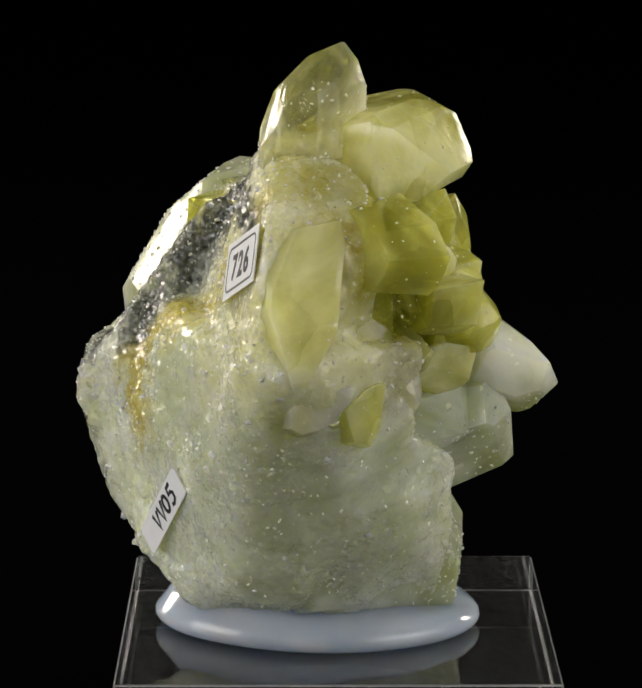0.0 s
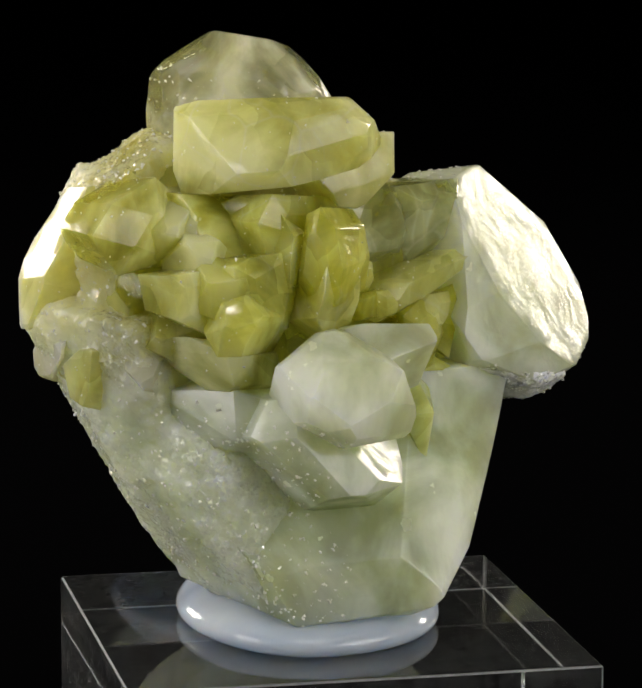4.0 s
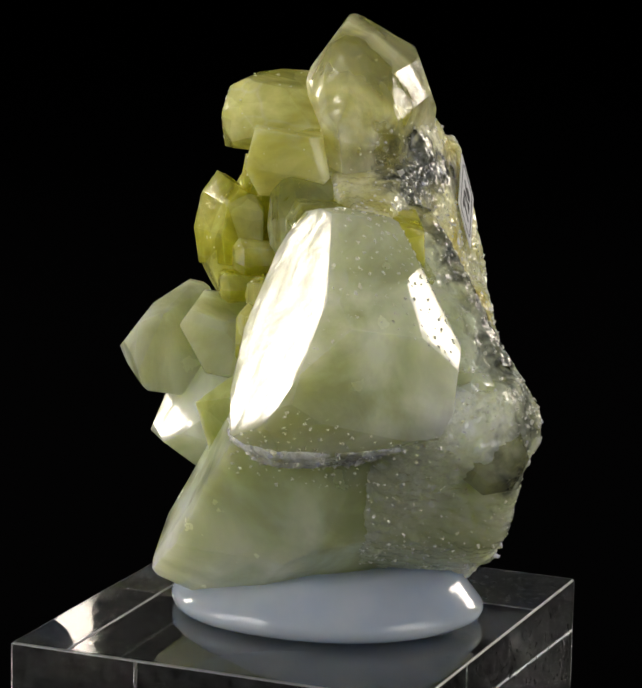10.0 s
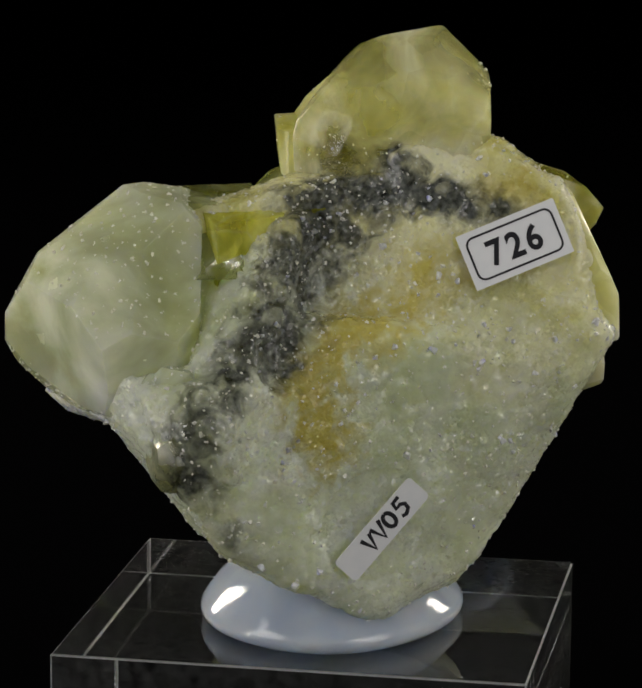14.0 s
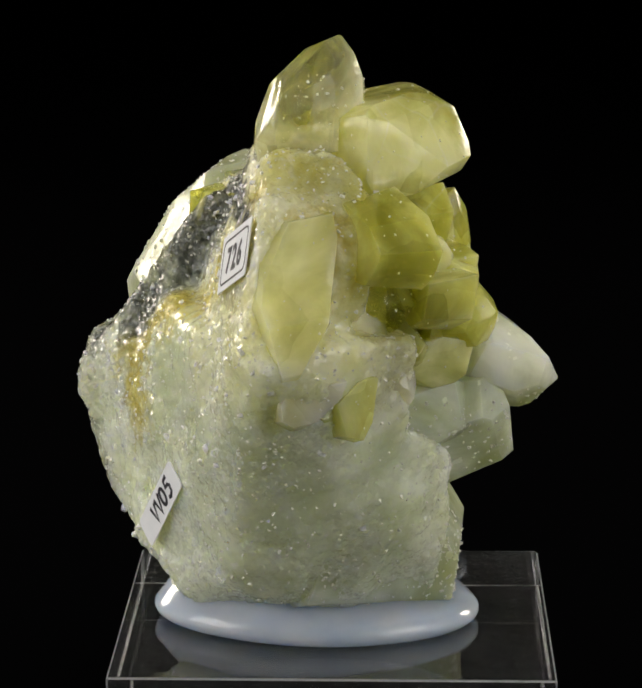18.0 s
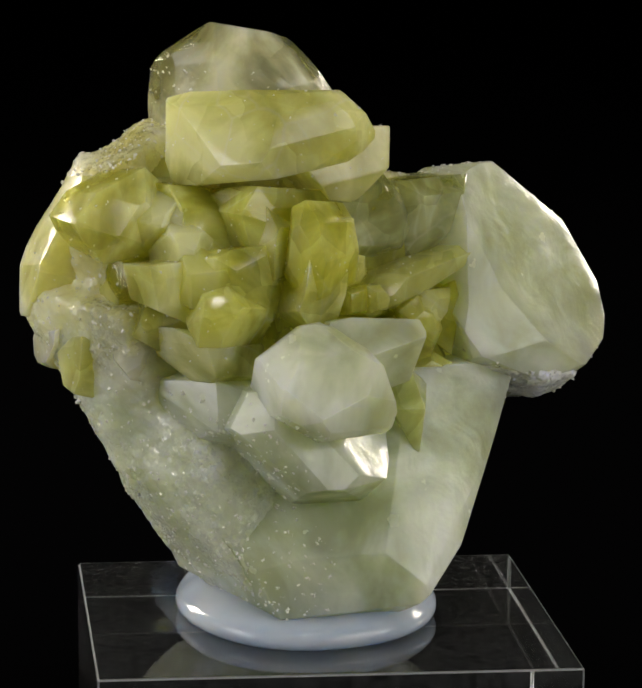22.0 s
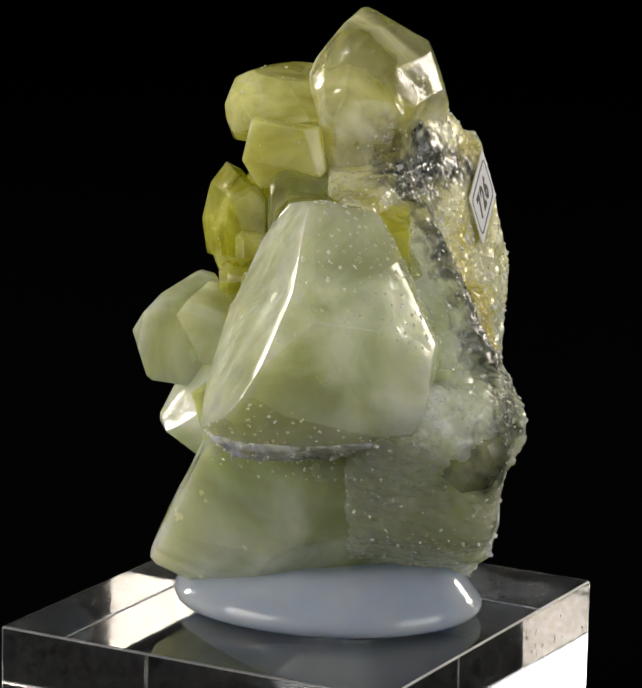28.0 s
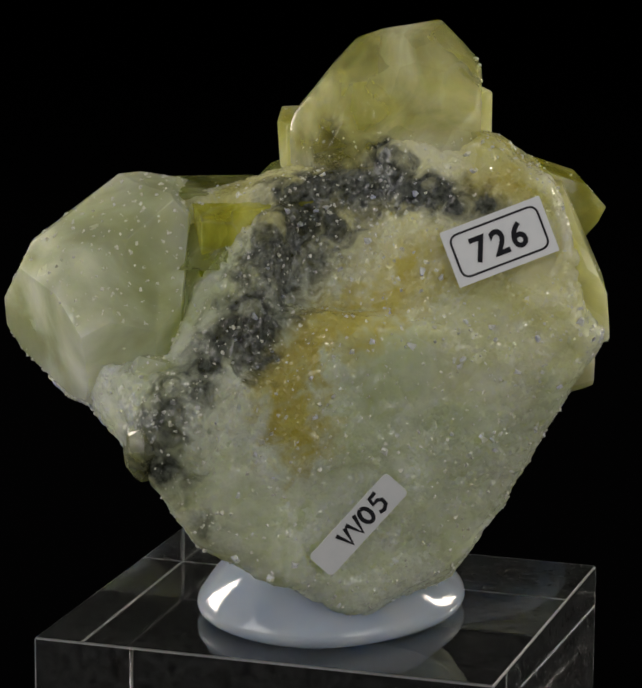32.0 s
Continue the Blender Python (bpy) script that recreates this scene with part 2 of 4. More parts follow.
ACRYL, an, al, ab = material("clear_acrylic")
ac = an.new("ShaderNodeTexCoord").outputs["Object"]
ab.inputs["Base Color"].default_value = (0.97, 0.98, 0.98, 1)
al.new(ramp(an, al, noise_tex(an, al, ac, 300, 6), [(0.4, (0.0, 0.0, 0.0)), (0.75, (0.06, 0.06, 0.06))]), ab.inputs["Roughness"])
ab.inputs["IOR"].default_value = 1.49
al.new(ramp(an, al, noise_tex(an, al, ac, 900, 6), [(0.3, (0.997, 0.997, 0.997)), (0.75, (0.97, 0.97, 0.97))]), ab.inputs["Transmission Weight"])
# whitish bevels: the glint along the block's edges is put into the colour
EDGE, en, el_, eb = material("edge_glint_acrylic")
eb.inputs["Base Color"].default_value = (0.9, 0.91, 0.92, 1)
eb.inputs["Roughness"].default_value = 0.35
eb.inputs["Transmission Weight"].default_value = 0.82
eb.inputs["IOR"].default_value = 1.49

BLACK, bn, bl, bb = material("black_cloth")
bb.inputs["Base Color"].default_value = (0.0012, 0.0012, 0.0014, 1)
bb.inputs["Roughness"].default_value = 1.0
bb.inputs["Specular IOR Level"].default_value = 0.0

PAPER, qn, ql, qb = material("white_paper")
qc = qn.new("ShaderNodeTexCoord").outputs["Object"]
ql.new(ramp(qn, ql, noise_tex(qn, ql, qc, 500, 4), [(0.3, (0.74, 0.75, 0.78)), (0.7, (0.80, 0.80, 0.82))]), qb.inputs["Base Color"])
qb.inputs["Roughness"].default_value = 0.35
INK, kn, kl, kb = material("black_ink")
kb.inputs["Base Color"].default_value = (0.012, 0.012, 0.016, 1)
kb.inputs["Roughness"].default_value = 0.4


# ---- building ----
MM = 0.001
CLEAN, ROUGH = (0.002, 0.00006), (0.0011, 0.00022)


def part(name, bm, mat, parent, label=""):
    mesh = bpy.data.meshes.new(name)
    bm.to_mesh(mesh)
    bm.free()
    ob = new(name, mesh)
    mesh.materials.append(mat)
    ob.parent = parent
    return tagged(ob, label)


def facet_solid(centre, facets):
    """A closed crystal: the room behind all its faces, each given by its bearing, its slope and its distance from the centre in mm."""
    bm = bmesh.new()
    bmesh.ops.create_cube(bm, size=0.2)
    for az, el, d in facets:
        a, e = radians(az), radians(el)
        n = Vector((math.cos(a) * math.cos(e), math.sin(a) * math.cos(e), math.sin(e)))
        cut = bmesh.ops.bisect_plane(bm, geom=bm.verts[:] + bm.edges[:] + bm.faces[:], dist=1e-6, plane_co=n * d * MM, plane_no=n, clear_outer=True)
        edges = [g for g in cut["geom_cut"] if isinstance(g, bmesh.types.BMEdge)]
        if edges:
            bmesh.ops.contextual_create(bm, geom=edges)
    bmesh.ops.translate(bm, verts=bm.verts[:], vec=Vector(centre) * MM)
    bmesh.ops.remove_doubles(bm, verts=bm.verts[:], dist=1e-5)
    bmesh.ops.recalc_face_normals(bm, faces=bm.faces[:])
    return bm


def weather(bm, step, height):
    """Bevels the edges a little, then gives the faces a fine net and lets it swell and sink."""
    bmesh.ops.dissolve_degenerate(bm, dist=1e-5, edges=bm.edges[:])
    bmesh.ops.bevel(bm, geom=bm.edges[:], offset=0.0002 if height < 0.0001 else 0.0009, segments=2, profile=0.5, affect="EDGES", clamp_overlap=True)
    bmesh.ops.triangulate(bm, faces=bm.faces[:])
    for _ in range(5):
        long = [e for e in bm.edges if e.calc_length() > step * 1.6]
        if not long:
            break
        bmesh.ops.subdivide_edges(bm, edges=long, cuts=1)
        bmesh.ops.triangulate(bm, faces=[f for f in bm.faces if len(f.verts) > 3])
    bm.normal_update()
    moves = []
    for v in bm.verts:
        p = v.co
        swell = noise.noise(p * 260) * 0.6 + noise.noise(p * 900) * 0.4
        if height > 0.0001:
            swell = 2.2 * noise.noise(p * 130) + noise.noise(p * 330) + 0.8 * abs(noise.noise(p * 1100)) + 0.5 * noise.noise(p * 2300) - 0.4
        moves.append(v.normal * swell * height)
    for v, m in zip(bm.verts, moves):
        v.co += m
    for f in bm.faces:
        f.smooth = True


specimen = tagged(new("mineral_specimen"), "cluster of yellow-green and milky mineral crystals with two paper labels", "mineral specimen")


def crystal(centre, facets, mat, skin, label):
    bm = facet_solid(centre, facets)
    weather(bm, *skin)
    ob = part("crystal", bm, mat, specimen, label)
    ob.data.set_sharp_from_angle(angle=radians(22 if skin is CLEAN else 70))
    return ob


def fused(solids, mat, net, rounds, crust, label):
    """Crystals grown into one another: one closed skin over the solids, its seams worn round, with a sugary crust of small faces if asked for."""
    mesh = bpy.data.meshes.new("crystal")
    whole = bmesh.new()
    for bm in solids:
        bm.to_mesh(mesh)
        bm.free()
        whole.from_mesh(mesh)
    whole.to_mesh(mesh)
    whole.free()
    ob = new("crystal", mesh)
    skin = ob.modifiers.new("skin", "REMESH")
    skin.mode, skin.voxel_size = "VOXEL", net
    bpy.context.view_layer.update()
    flat = bpy.data.meshes.new_from_object(ob.evaluated_get(bpy.context.evaluated_depsgraph_get()))
    ob.modifiers.remove(skin)
    ob.data = flat
    bpy.data.meshes.remove(mesh)
    flat.name = "crystal"
    n = len(flat.vertices)
    co = np.empty(n * 3)
    flat.vertices.foreach_get("co", co)
    co = co.reshape(n, 3)
    ed = np.empty(len(flat.edges) * 2, dtype=np.int64)
    flat.edges.foreach_get("vertices", ed)
    a, b = ed[0::2], ed[1::2]
    degree = np.bincount(np.r_[a, b], minlength=n)[:, None]
    for _ in range(rounds):
        total = np.stack([np.bincount(a, co[b, k], n) + np.bincount(b, co[a, k], n) for k in range(3)], 1)
        co = co + 0.7 * (total / degree - co)
    flat.vertices.foreach_set("co", co.ravel())
    flat.update()
    if crust:
        moved = np.empty((n, 3))
        for k, v in enumerate(flat.vertices):
            p = v.co
            h = 2.6 * noise.noise(p * 85) + 1.6 * noise.noise(p * 140) + 1.0 * noise.noise(p * 420)
            for scale, size in ((620, 0.9), (1350, 0.5)):
                d, seeds = noise.voronoi(p * scale)
                h += size * (0.9 - 1.6 * d[0] + 1.5 * noise.cell_vector(seeds[0] * 7.31).dot(p * scale - seeds[0]))
            if any((p * 1000 - Vector(c)).length < 6.9 for c in ((-15.2, 19.8, 46.5), (0.7, 20.0, 15.25))):
                h = -1.6
            moved[k] = p + v.normal * (h * crust + 0.0002)
        flat.vertices.foreach_set("co", moved.ravel())
        flat.update()
    flat.polygons.foreach_set("use_smooth", [True] * len(flat.polygons))
    flat.materials.clear()
    flat.materials.append(mat)
    ob.parent = specimen
    return tagged(ob, label)


fused([
    facet_solid((-16.2, 13.2, 41.3), [(83, 16, 8.6), (-168, -16, 8.6), (161, 49, 12.0), (170, -75, 13.9), (69, 20, 8.0), (-88, 1, 5.8), (2, 0, 12.7), (103, -14, 12.5), (142, 33, 10.8), (-96, -3, 6.0), (-69, 86, 16.3), (180, -7, 9.6), (114, -88, 12.8), (71, 11, 7.1), (164, 10, 9.8), (0, -8, 13.8)]),
    facet_solid((-5.7, 10.6, 24.9), [(84, -1, 10.6), (166, -36, 16.5), (5, -60, 21.9), (71, 13, 9.5), (-178, -9, 20.0), (-90, 1, 8.2), (138, -54, 17.6), (109, 89, 14.5), (-2, 0, 21.4), (-90, -4, 9.6), (153, -31, 15.2), (-170, -16, 17.5), (152, 42, 25.5), (-13, 2, 23.5), (67, 22, 11.1), (95, -15, 11.5), (60, 17, 12.5), (-141, 83, 15.5), (140, -28, 15.7)]),
    facet_solid((2.8, 7.8, 34.0), [(66, 19, 7.1), (3, 76, 18.2), (75, -86, 14.8), (-89, 1, 7.8), (180, -1, 12.4), (-2, -1, 16.9), (-164, 87, 19.9), (-94, -85, 14.7), (92, -9, 14.9), (66, 27, 9.3), (-89, -8, 9.2), (-27, -40, 20.7), (-176, 4, 13.4), (174, 5, 14.5), (-103, 2, 9.9), (75, 5, 9.2)]),
    facet_solid((14.6, 10.2, 22.5), [(0, -58, 9.9), (84, 8, 11.0), (48, 21, 13.4), (-1, -77, 13.0), (-89, -1, 8.7), (180, 0, 8.8), (-169, 88, 10.2), (105, 1, 10.3), (-3, -37, 8.1), (22, -3, 11.8), (-177, 84, 10.5), (-87, 0, 9.0), (-8, -59, 10.1), (-108, 0, 10.5), (24, 85, 10.5), (136, 1, 10.5), (87, -6, 9.4)]),
    facet_solid((-11.2, 3.8, 16.3), [(174, -36, 7.9), (-180, 36, 6.1), (135, -75, 11.4), (-1, -2, 4.8), (89, 1, 11.7), (-97, 4, 11.5), (142, -33, 10.4), (-178, 52, 9.6), (10, -1, 6.4), (-159, -15, 10.1), (-95, 0, 11.2), (0, 0, 5.1), (-5, -86, 11.1)]),
    facet_solid((13.5, 13.3, 34.6), [(130, 7, 4.1), (-36, 70, 12.8), (112, 13, 3.9), (33, 37, 4.0), (143, -3, 4.1), (-127, -16, 7.6), (-130, -33, 5.1), (-124, -51, 6.2), (130, -7, 4.1), (-25, -68, 12.9), (25, -9, 10.4), (-49, 0, 5.6)]),
    facet_solid((-16.3, 16.4, 45.7), [(167, 22, 7.75), (-13, -22, 7.75), (-45, 65, 5.25), (135, -65, 5.25), (72, 12, 3.3), (-108, -12, 5)]),
    facet_solid((0.6, 16.4, 15.8), [(169, 47, 8.0), (-11, -47, 8.0), (6, 42, 3.75), (-174, -42, 3.75), (88, -9, 3.3), (-92, 9, 5)]),
    facet_solid((-16.3, -0.1, 18.5), [(-171, -1, 5.4), (-73, 82, 7.2), (76, 0, 5.4), (-179, -8, 5.6), (-97, 57, 6.6), (-162, -10, 4.7), (-100, -4, 6.0), (-169, -26, 4.4), (-100, -23, 6.2), (173, -35, 4.9), (-66, -80, 9.7), (6, 24, 4.3), (-40, 6, 7.3), (-11, 15, 5.3)]),
    facet_solid((-0.7, 16.2, 27.1), [(74, 23, 6.7), (-59, 38, 12.8), (-53, -3, 11.3), (-126, 78, 10.6), (86, -1, 4.5), (172, 57, 14.6), (80, 10, 5.4), (158, -24, 14.1), (96, -20, 7.5), (-138, -72, 15.8), (-56, -35, 11.4), (-53, -22, 10.5), (-93, -4, 4.9), (-76, -13, 6.8), (-106, 11, 6.1), (-111, 25, 8.3), (-166, -22, 15.2), (88, -9, 4.9)])],
    DRUY, 0.00042, 26, 0.00017, "sugary crystal mass, yellow above, pale green below, with dark grey moss-like inclusions")
crystal((19.1, 1.7, 44.6), [(58, 52, 3.0), (-44, 80, 5.4), (122, -89, 2.2), (2, 60, 4.4), (-155, 25, 4.3), (60, 42, 3.3), (-88, 2, 6.5), (-3, 1, 6.6), (179, -2, 6.0), (135, 75, 4.6), (55, 13, 5.5), (-95, -79, 3.4), (21, 59, 3.6), (71, 35, 4.5)], SMK, CLEAN, "smoky olive crystal beside the large milky one")
fused([
    facet_solid((23.8, -2.6, 36.4), [(151, 46, 15.56), (-9, 52, 11.86), (-27, -20, 14.16), (-108, -77, 13.36), (160, -1, 9.26), (178, 68, 16.56), (31, 49, 11.36), (27, 36, 10.96), (17, -10, 9.76), (-152, -23, 14.46), (-100, 12, 10.06), (-103, 22, 10.06), (-107, 39, 12.26), (-152, 78, 15.76), (77, -5, 13.86), (72, -27, 14.76), (-36, -75, 12.66), (-79, -53, 13.86), (-98, 0, 11.26), (118, -7, 13.86), (110, -35, 13.66), (22, -76, 12.36), (-27, -64, 13.06), (-14, 26, 11.86), (-67, 79, 15.06), (164, -21, 9.16), (135, -68, 13.26), (17, -63, 11.56), (3, -45, 11.06), (-1, -32, 11.66), (-8, -4, 12.66), (55, 30, 11.66), (50, 49, 12.06), (-77, 28, 7.36), (90, 79, 15.16), (-38, -48, 13.36), (-139, -56, 12.46), (-162, 19, 12.36), (84, 27, 12.76), (20, 80, -8.6)])],
    DRUW, 0.00042, 4, 0.00016, "sugary whitish crust under the large milky crystal")
crystal((-17.3, -2.7, 32.9), [(100, 11, 5.5), (-78, 6, 4.5), (-102, -60, 3.5), (-148, -77, 2.9), (31, 74, 2.6), (-56, 74, 2.9), (-102, -5, 4.9), (-172, -20, 3.8), (0, 0, 4.3), (65, 54, 4.2), (117, -63, 2.9)], YEL, CLEAN, "yellow-grey crystal with a sugary end")
fused([
    facet_solid((-21.3, 7.3, 51.1), [(-78, -9, 0.9), (79, 11, 0.7), (75, 34, 0.3), (175, 10, 0.9), (-83, -32, 0.3)])],
    DRUW, 0.0003, 2, 0.00014, "white sugary ridge of tiny crystals")
crystal((-17.6, -3.1, 26.9), [(-171, -5, 3.1), (68, -12, 5.9), (-167, 7, 3.0), (159, 78, 4.1), (60, 0, 5.5), (-171, -20, 3.3), (132, -69, 4.1), (-140, 11, 4.0), (-73, 74, 4.5), (-153, -49, 3.7), (-17, -5, 4.9), (-142, -79, 3.6)], PALE, CLEAN, "pale green crystal at the side")
crystal((-12.6, -3.2, 46.2), [(-170, 12, 3.7), (82, 68, 5.5), (-179, -4, 3.7), (97, -17, 4.8), (-21, 80, 5.2), (-154, 8, 3.7), (-65, 35, 5.2), (-67, -4, 5.0), (-157, -9, 3.7), (-61, -48, 5.9), (-168, -11, 3.7), (73, -73, 5.9), (-165, 0, 3.1), (15, 0, 5.5)], OLV, CLEAN, "yellow-green translucent crystal")
crystal((-23.5, -2.1, 41.2), [(-88, 28, 3.1), (97, 84, 3.1), (-119, -7, 3.0), (176, -14, 2.7), (-53, 8, 2.9), (7, 14, 2.4), (-58, -9, 3.0), (8, -18, 2.7), (-103, -29, 3.0), (170, -64, 2.6), (-88, 0, 2.5), (92, 0, 4.3)], YEL, CLEAN, "yellow-green translucent crystal")
crystal((-16.4, -5.9, 42.1), [(-96, 25, 3.5), (156, 71, 4.2), (-116, -6, 3.4), (174, -12, 3.9), (96, 82, 3.7), (-63, 8, 3.5), (11, 17, 4.3), (-65, -8, 3.6), (12, -20, 4.7), (-95, -28, 3.4), (150, -76, 3.8), (-110, -24, 3.3), (171, -49, 3.4), (-88, 0, 2.7), (92, 0, 4.3)], OLV, CLEAN, "yellow-green translucent crystal")
crystal((-18.4, 4.8, 46.6), [(-179, 12, 3.8), (96, 40, 4.5), (-178, -6, 3.9), (95, -26, 5.6), (-160, 18, 3.8), (-51, 73, 4.4), (-63, 53, 4.6), (-150, -3, 3.9), (-67, -12, 5.4), (-159, -19, 3.7), (-54, -73, 4.0), (-171, -17, 3.8), (85, -71, 4.4), (-165, 0, 3.1), (15, 0, 5.6)], YEL, CLEAN, "yellow-green translucent crystal")
crystal((2.0, -1.4, 16.3), [(-31, -44, 13.0), (-134, 24, 13.7), (163, -71, 16.4), (-3, -34, 14.0), (10, -62, 12.6), (-176, 37, 14.8), (32, 88, 13.6), (-80, 11, 15.7), (90, 6, 11.8), (-124, -7, 17.3), (178, -28, 19.4), (-10, -66, 12.3), (-127, 33, 11.2), (86, -3, 11.6), (-29, -25, 13.4), (-95, 25, 12.9), (5, -55, 11.4), (94, 0, 11.9), (2, 7, 24.1), (120, -68, 17.3), (145, 85, 13.9), (-112, -63, 17.9)], PALE, CLEAN, "broad pale green base crystal")
crystal((3.4, 2.5, 33.9), [(1, 0, 12.9), (53, 77, 17.0), (-90, 1, 7.2), (-71, -89, 16.4), (89, -2, 7.4), (-179, -1, 13.0), (91, -1, 7.2), (-99, 89, 16.5), (86, 1, 7.5), (-90, -2, 9.7), (-173, 2, 14.2), (-105, 0, 9.8), (7, -3, 14.2), (168, 2, 14.2)], OLV, CLEAN, "smoky olive translucent crystal")
crystal((3.9, -10.5, 26.4), [(-127, -16, 4.0), (157, -29, 2.1), (-39, -6, 2.4), (5, -26, 2.4), (-128, 51, 2.7), (-177, 51, 2.5), (153, -15, 2.1), (-51, 35, 2.7), (38, 53, 3.3), (44, 23, 3.3)], GRN, CLEAN, "olive pointed crystal")
crystal((-24.6, 6.4, 48.0), [(-107, 16, 4.6), (170, 42, 5.3), (-116, -14, 5.3), (171, -28, 5.7), (-101, 32, 4.8), (160, 69, 4.6), (-69, 22, 5.1), (18, 51, 5.6), (-53, -2, 5.8), (13, -3, 6.0), (-46, -38, 5.9), (16, -49, 5.0), (-83, -60, 4.9), (72, -82, 3.9), (170, -44, 5.1), (-99, -28, 4.7), (-88, 0, 4.4), (92, 0, 4.6)], YEL, CLEAN, "sharp-tipped yellow-green crystal")
crystal((-11.1, -4.8, 47.5), [(-101, 10, 3.7), (170, 36, 5.7), (-107, -7, 3.6), (174, -20, 4.6), (-85, 21, 3.6), (44, 79, 4.3), (-71, -8, 3.6), (11, -26, 4.9), (-91, -17, 3.7), (135, -77, 5.4), (-88, 0, 2.9), (92, 0, 4.9)], OLV, CLEAN, "olive-green translucent crystal")
crystal((-3.7, -9.6, 39.1), [(-97, 58, 2.0), (141, 83, 1.5), (-146, -5, 2.0), (177, -6, 1.6), (-30, 2, 2.0), (7, 2, 1.6), (-93, -58, 1.9), (125, -84, 1.5), (-88, 0, 1.9), (92, 0, 2.9)], OLV, CLEAN, "olive-green translucent crystal")
crystal((-0.5, -10.0, 39.1), [(-89, 55, 1.9), (99, 85, 1.5), (-145, -8, 1.8), (178, -9, 1.4), (-33, 36, 1.5), (6, 41, 1.1), (-33, -12, 1.8), (7, -14, 1.4), (-84, -55, 1.9), (59, -85, 1.5), (-88, 0, 1.9), (92, 0, 3.0)], YEL, CLEAN, "yellow-green translucent crystal")
crystal((-3.3, -8.1, 42.2), [(-107, 37, 2.3), (166, 66, 2.1), (-120, -10, 2.5), (173, -18, 2.8), (-74, 43, 2.2), (24, 74, 1.9), (-50, 8, 2.4), (9, 13, 2.4), (-58, -27, 2.3), (12, -46, 2.3), (-86, -45, 2.1), (73, -84, 1.9), (-88, 0, 1.9), (92, 0, 3.0)], YEL, CLEAN, "yellow-green translucent crystal")
crystal((-18.8, -5.8, 37.4), [(-112, 46, 2.3), (171, 68, 1.7), (-136, -14, 2.3), (177, -18, 1.8), (-77, 50, 2.2), (27, 80, 1.7), (-38, 1, 2.3), (6, 2, 1.8), (-70, -42, 2.5), (17, -70, 2.1), (-88, 0, 2.3), (92, 0, 3.7)], OLV, CLEAN, "olive-green translucent crystal")
crystal((2.7, -1.7, 47.3), [(-125, 3, 6.1), (173, 5, 6.0), (-113, -23, 5.8), (169, -44, 6.0), (-119, 41, 5.8), (167, 59, 4.9), (-114, 12, 5.5), (-64, 48, 5.9), (23, 68, 5.0), (-104, 38, 5.8), (-53, 32, 5.6), (13, 47, 4.8), (-50, 12, 6.0), (11, 19, 5.7), (-60, -17, 6.2), (14, -32, 6.7), (-81, -48, 5.6), (52, -80, 4.8), (-96, -47, 5.4), (138, -80, 4.6), (-88, 0, 4.5), (92, 0, 5.3)], SMK, CLEAN, "smoky grey-green translucent crystal")
crystal((13.9, -2.3, 47.0), [(-92, 40, 4.2), (93, 84, 3.7), (-120, -3, 4.8), (169, -6, 5.7), (-68, 20, 4.7), (8, 41, 5.2), (-65, -1, 4.9), (7, -1, 6.2), (-79, -36, 4.4), (18, -71, 4.1), (-92, 0, 3.7), (88, 0, 5.8)], SMK, CLEAN, "smoky brownish translucent crystal")
crystal((9.0, -5.6, 40.4), [(-112, 23, 4.8), (171, 46, 5.1), (-100, -23, 5.1), (159, -62, 6.9), (-108, 61, 2.6), (168, 79, 1.7), (-72, 7, 5.4), (20, 23, 10.5), (-54, -56, 2.7), (10, -69, 1.8), (-73, -54, 3.3), (-88, 0, 3.7), (92, 0, 5.9)], YEL, CLEAN, "thin pale crystal ledge")
crystal((6.9, -8.2, 34.7), [(-125, 31, 3.3), (159, 55, 3.1), (-148, -6, 2.9), (165, -8, 2.3), (-87, 35, 3.4), (10, 70, 3.3), (-59, 11, 3.1), (-4, 16, 2.7), (-61, -17, 3.2), (-4, -26, 2.8), (-96, -35, 3.5), (43, -81, 3.5), (-100, 0, 2.8), (80, 0, 4.4)], OLV, CLEAN, "olive-green translucent crystal")
crystal((12.5, -6.6, 35.4), [(-122, 31, 3.1), (160, 57, 2.7), (-140, -7, 3.0), (165, -11, 2.4), (-47, -10, 2.3), (-7, -12, 1.5), (-122, -25, 3.3), (159, -51, 3.3), (-100, 0, 2.7), (80, 0, 4.3)], OLV, CLEAN, "olive-green translucent crystal")
crystal((9.3, -4.1, 30.8), [(-93, 25, 4.6), (167, 63, 5.9), (-112, -7, 4.3), (-178, -13, 4.8), (-50, 41, 3.4), (20, 60, 2.7), (-42, 25, 3.7), (17, 37, 3.2), (-49, -1, 4.4), (19, -3, 5.1), (-80, -32, 4.4), (97, -81, 5.1), (-104, -33, 4.0), (178, -57, 3.7), (-80, 0, 3.3), (100, 0, 5.2)], OLV, CLEAN, "olive-green translucent crystal")
crystal((9.2, -7.1, 28.9), [(-122, 39, 3.1), (157, 65, 2.6), (-141, -18, 3.1), (164, -27, 2.6), (-71, 40, 2.9), (-1, 60, 2.3), (-62, 3, 3.3), (-4, 6, 3.2), (-100, -50, 2.7), (73, -86, 2.1), (-135, -43, 2.6), (162, -59, 1.9), (-100, 0, 2.8), (80, 0, 4.4)], OLV, CLEAN, "olive-green translucent crystal")
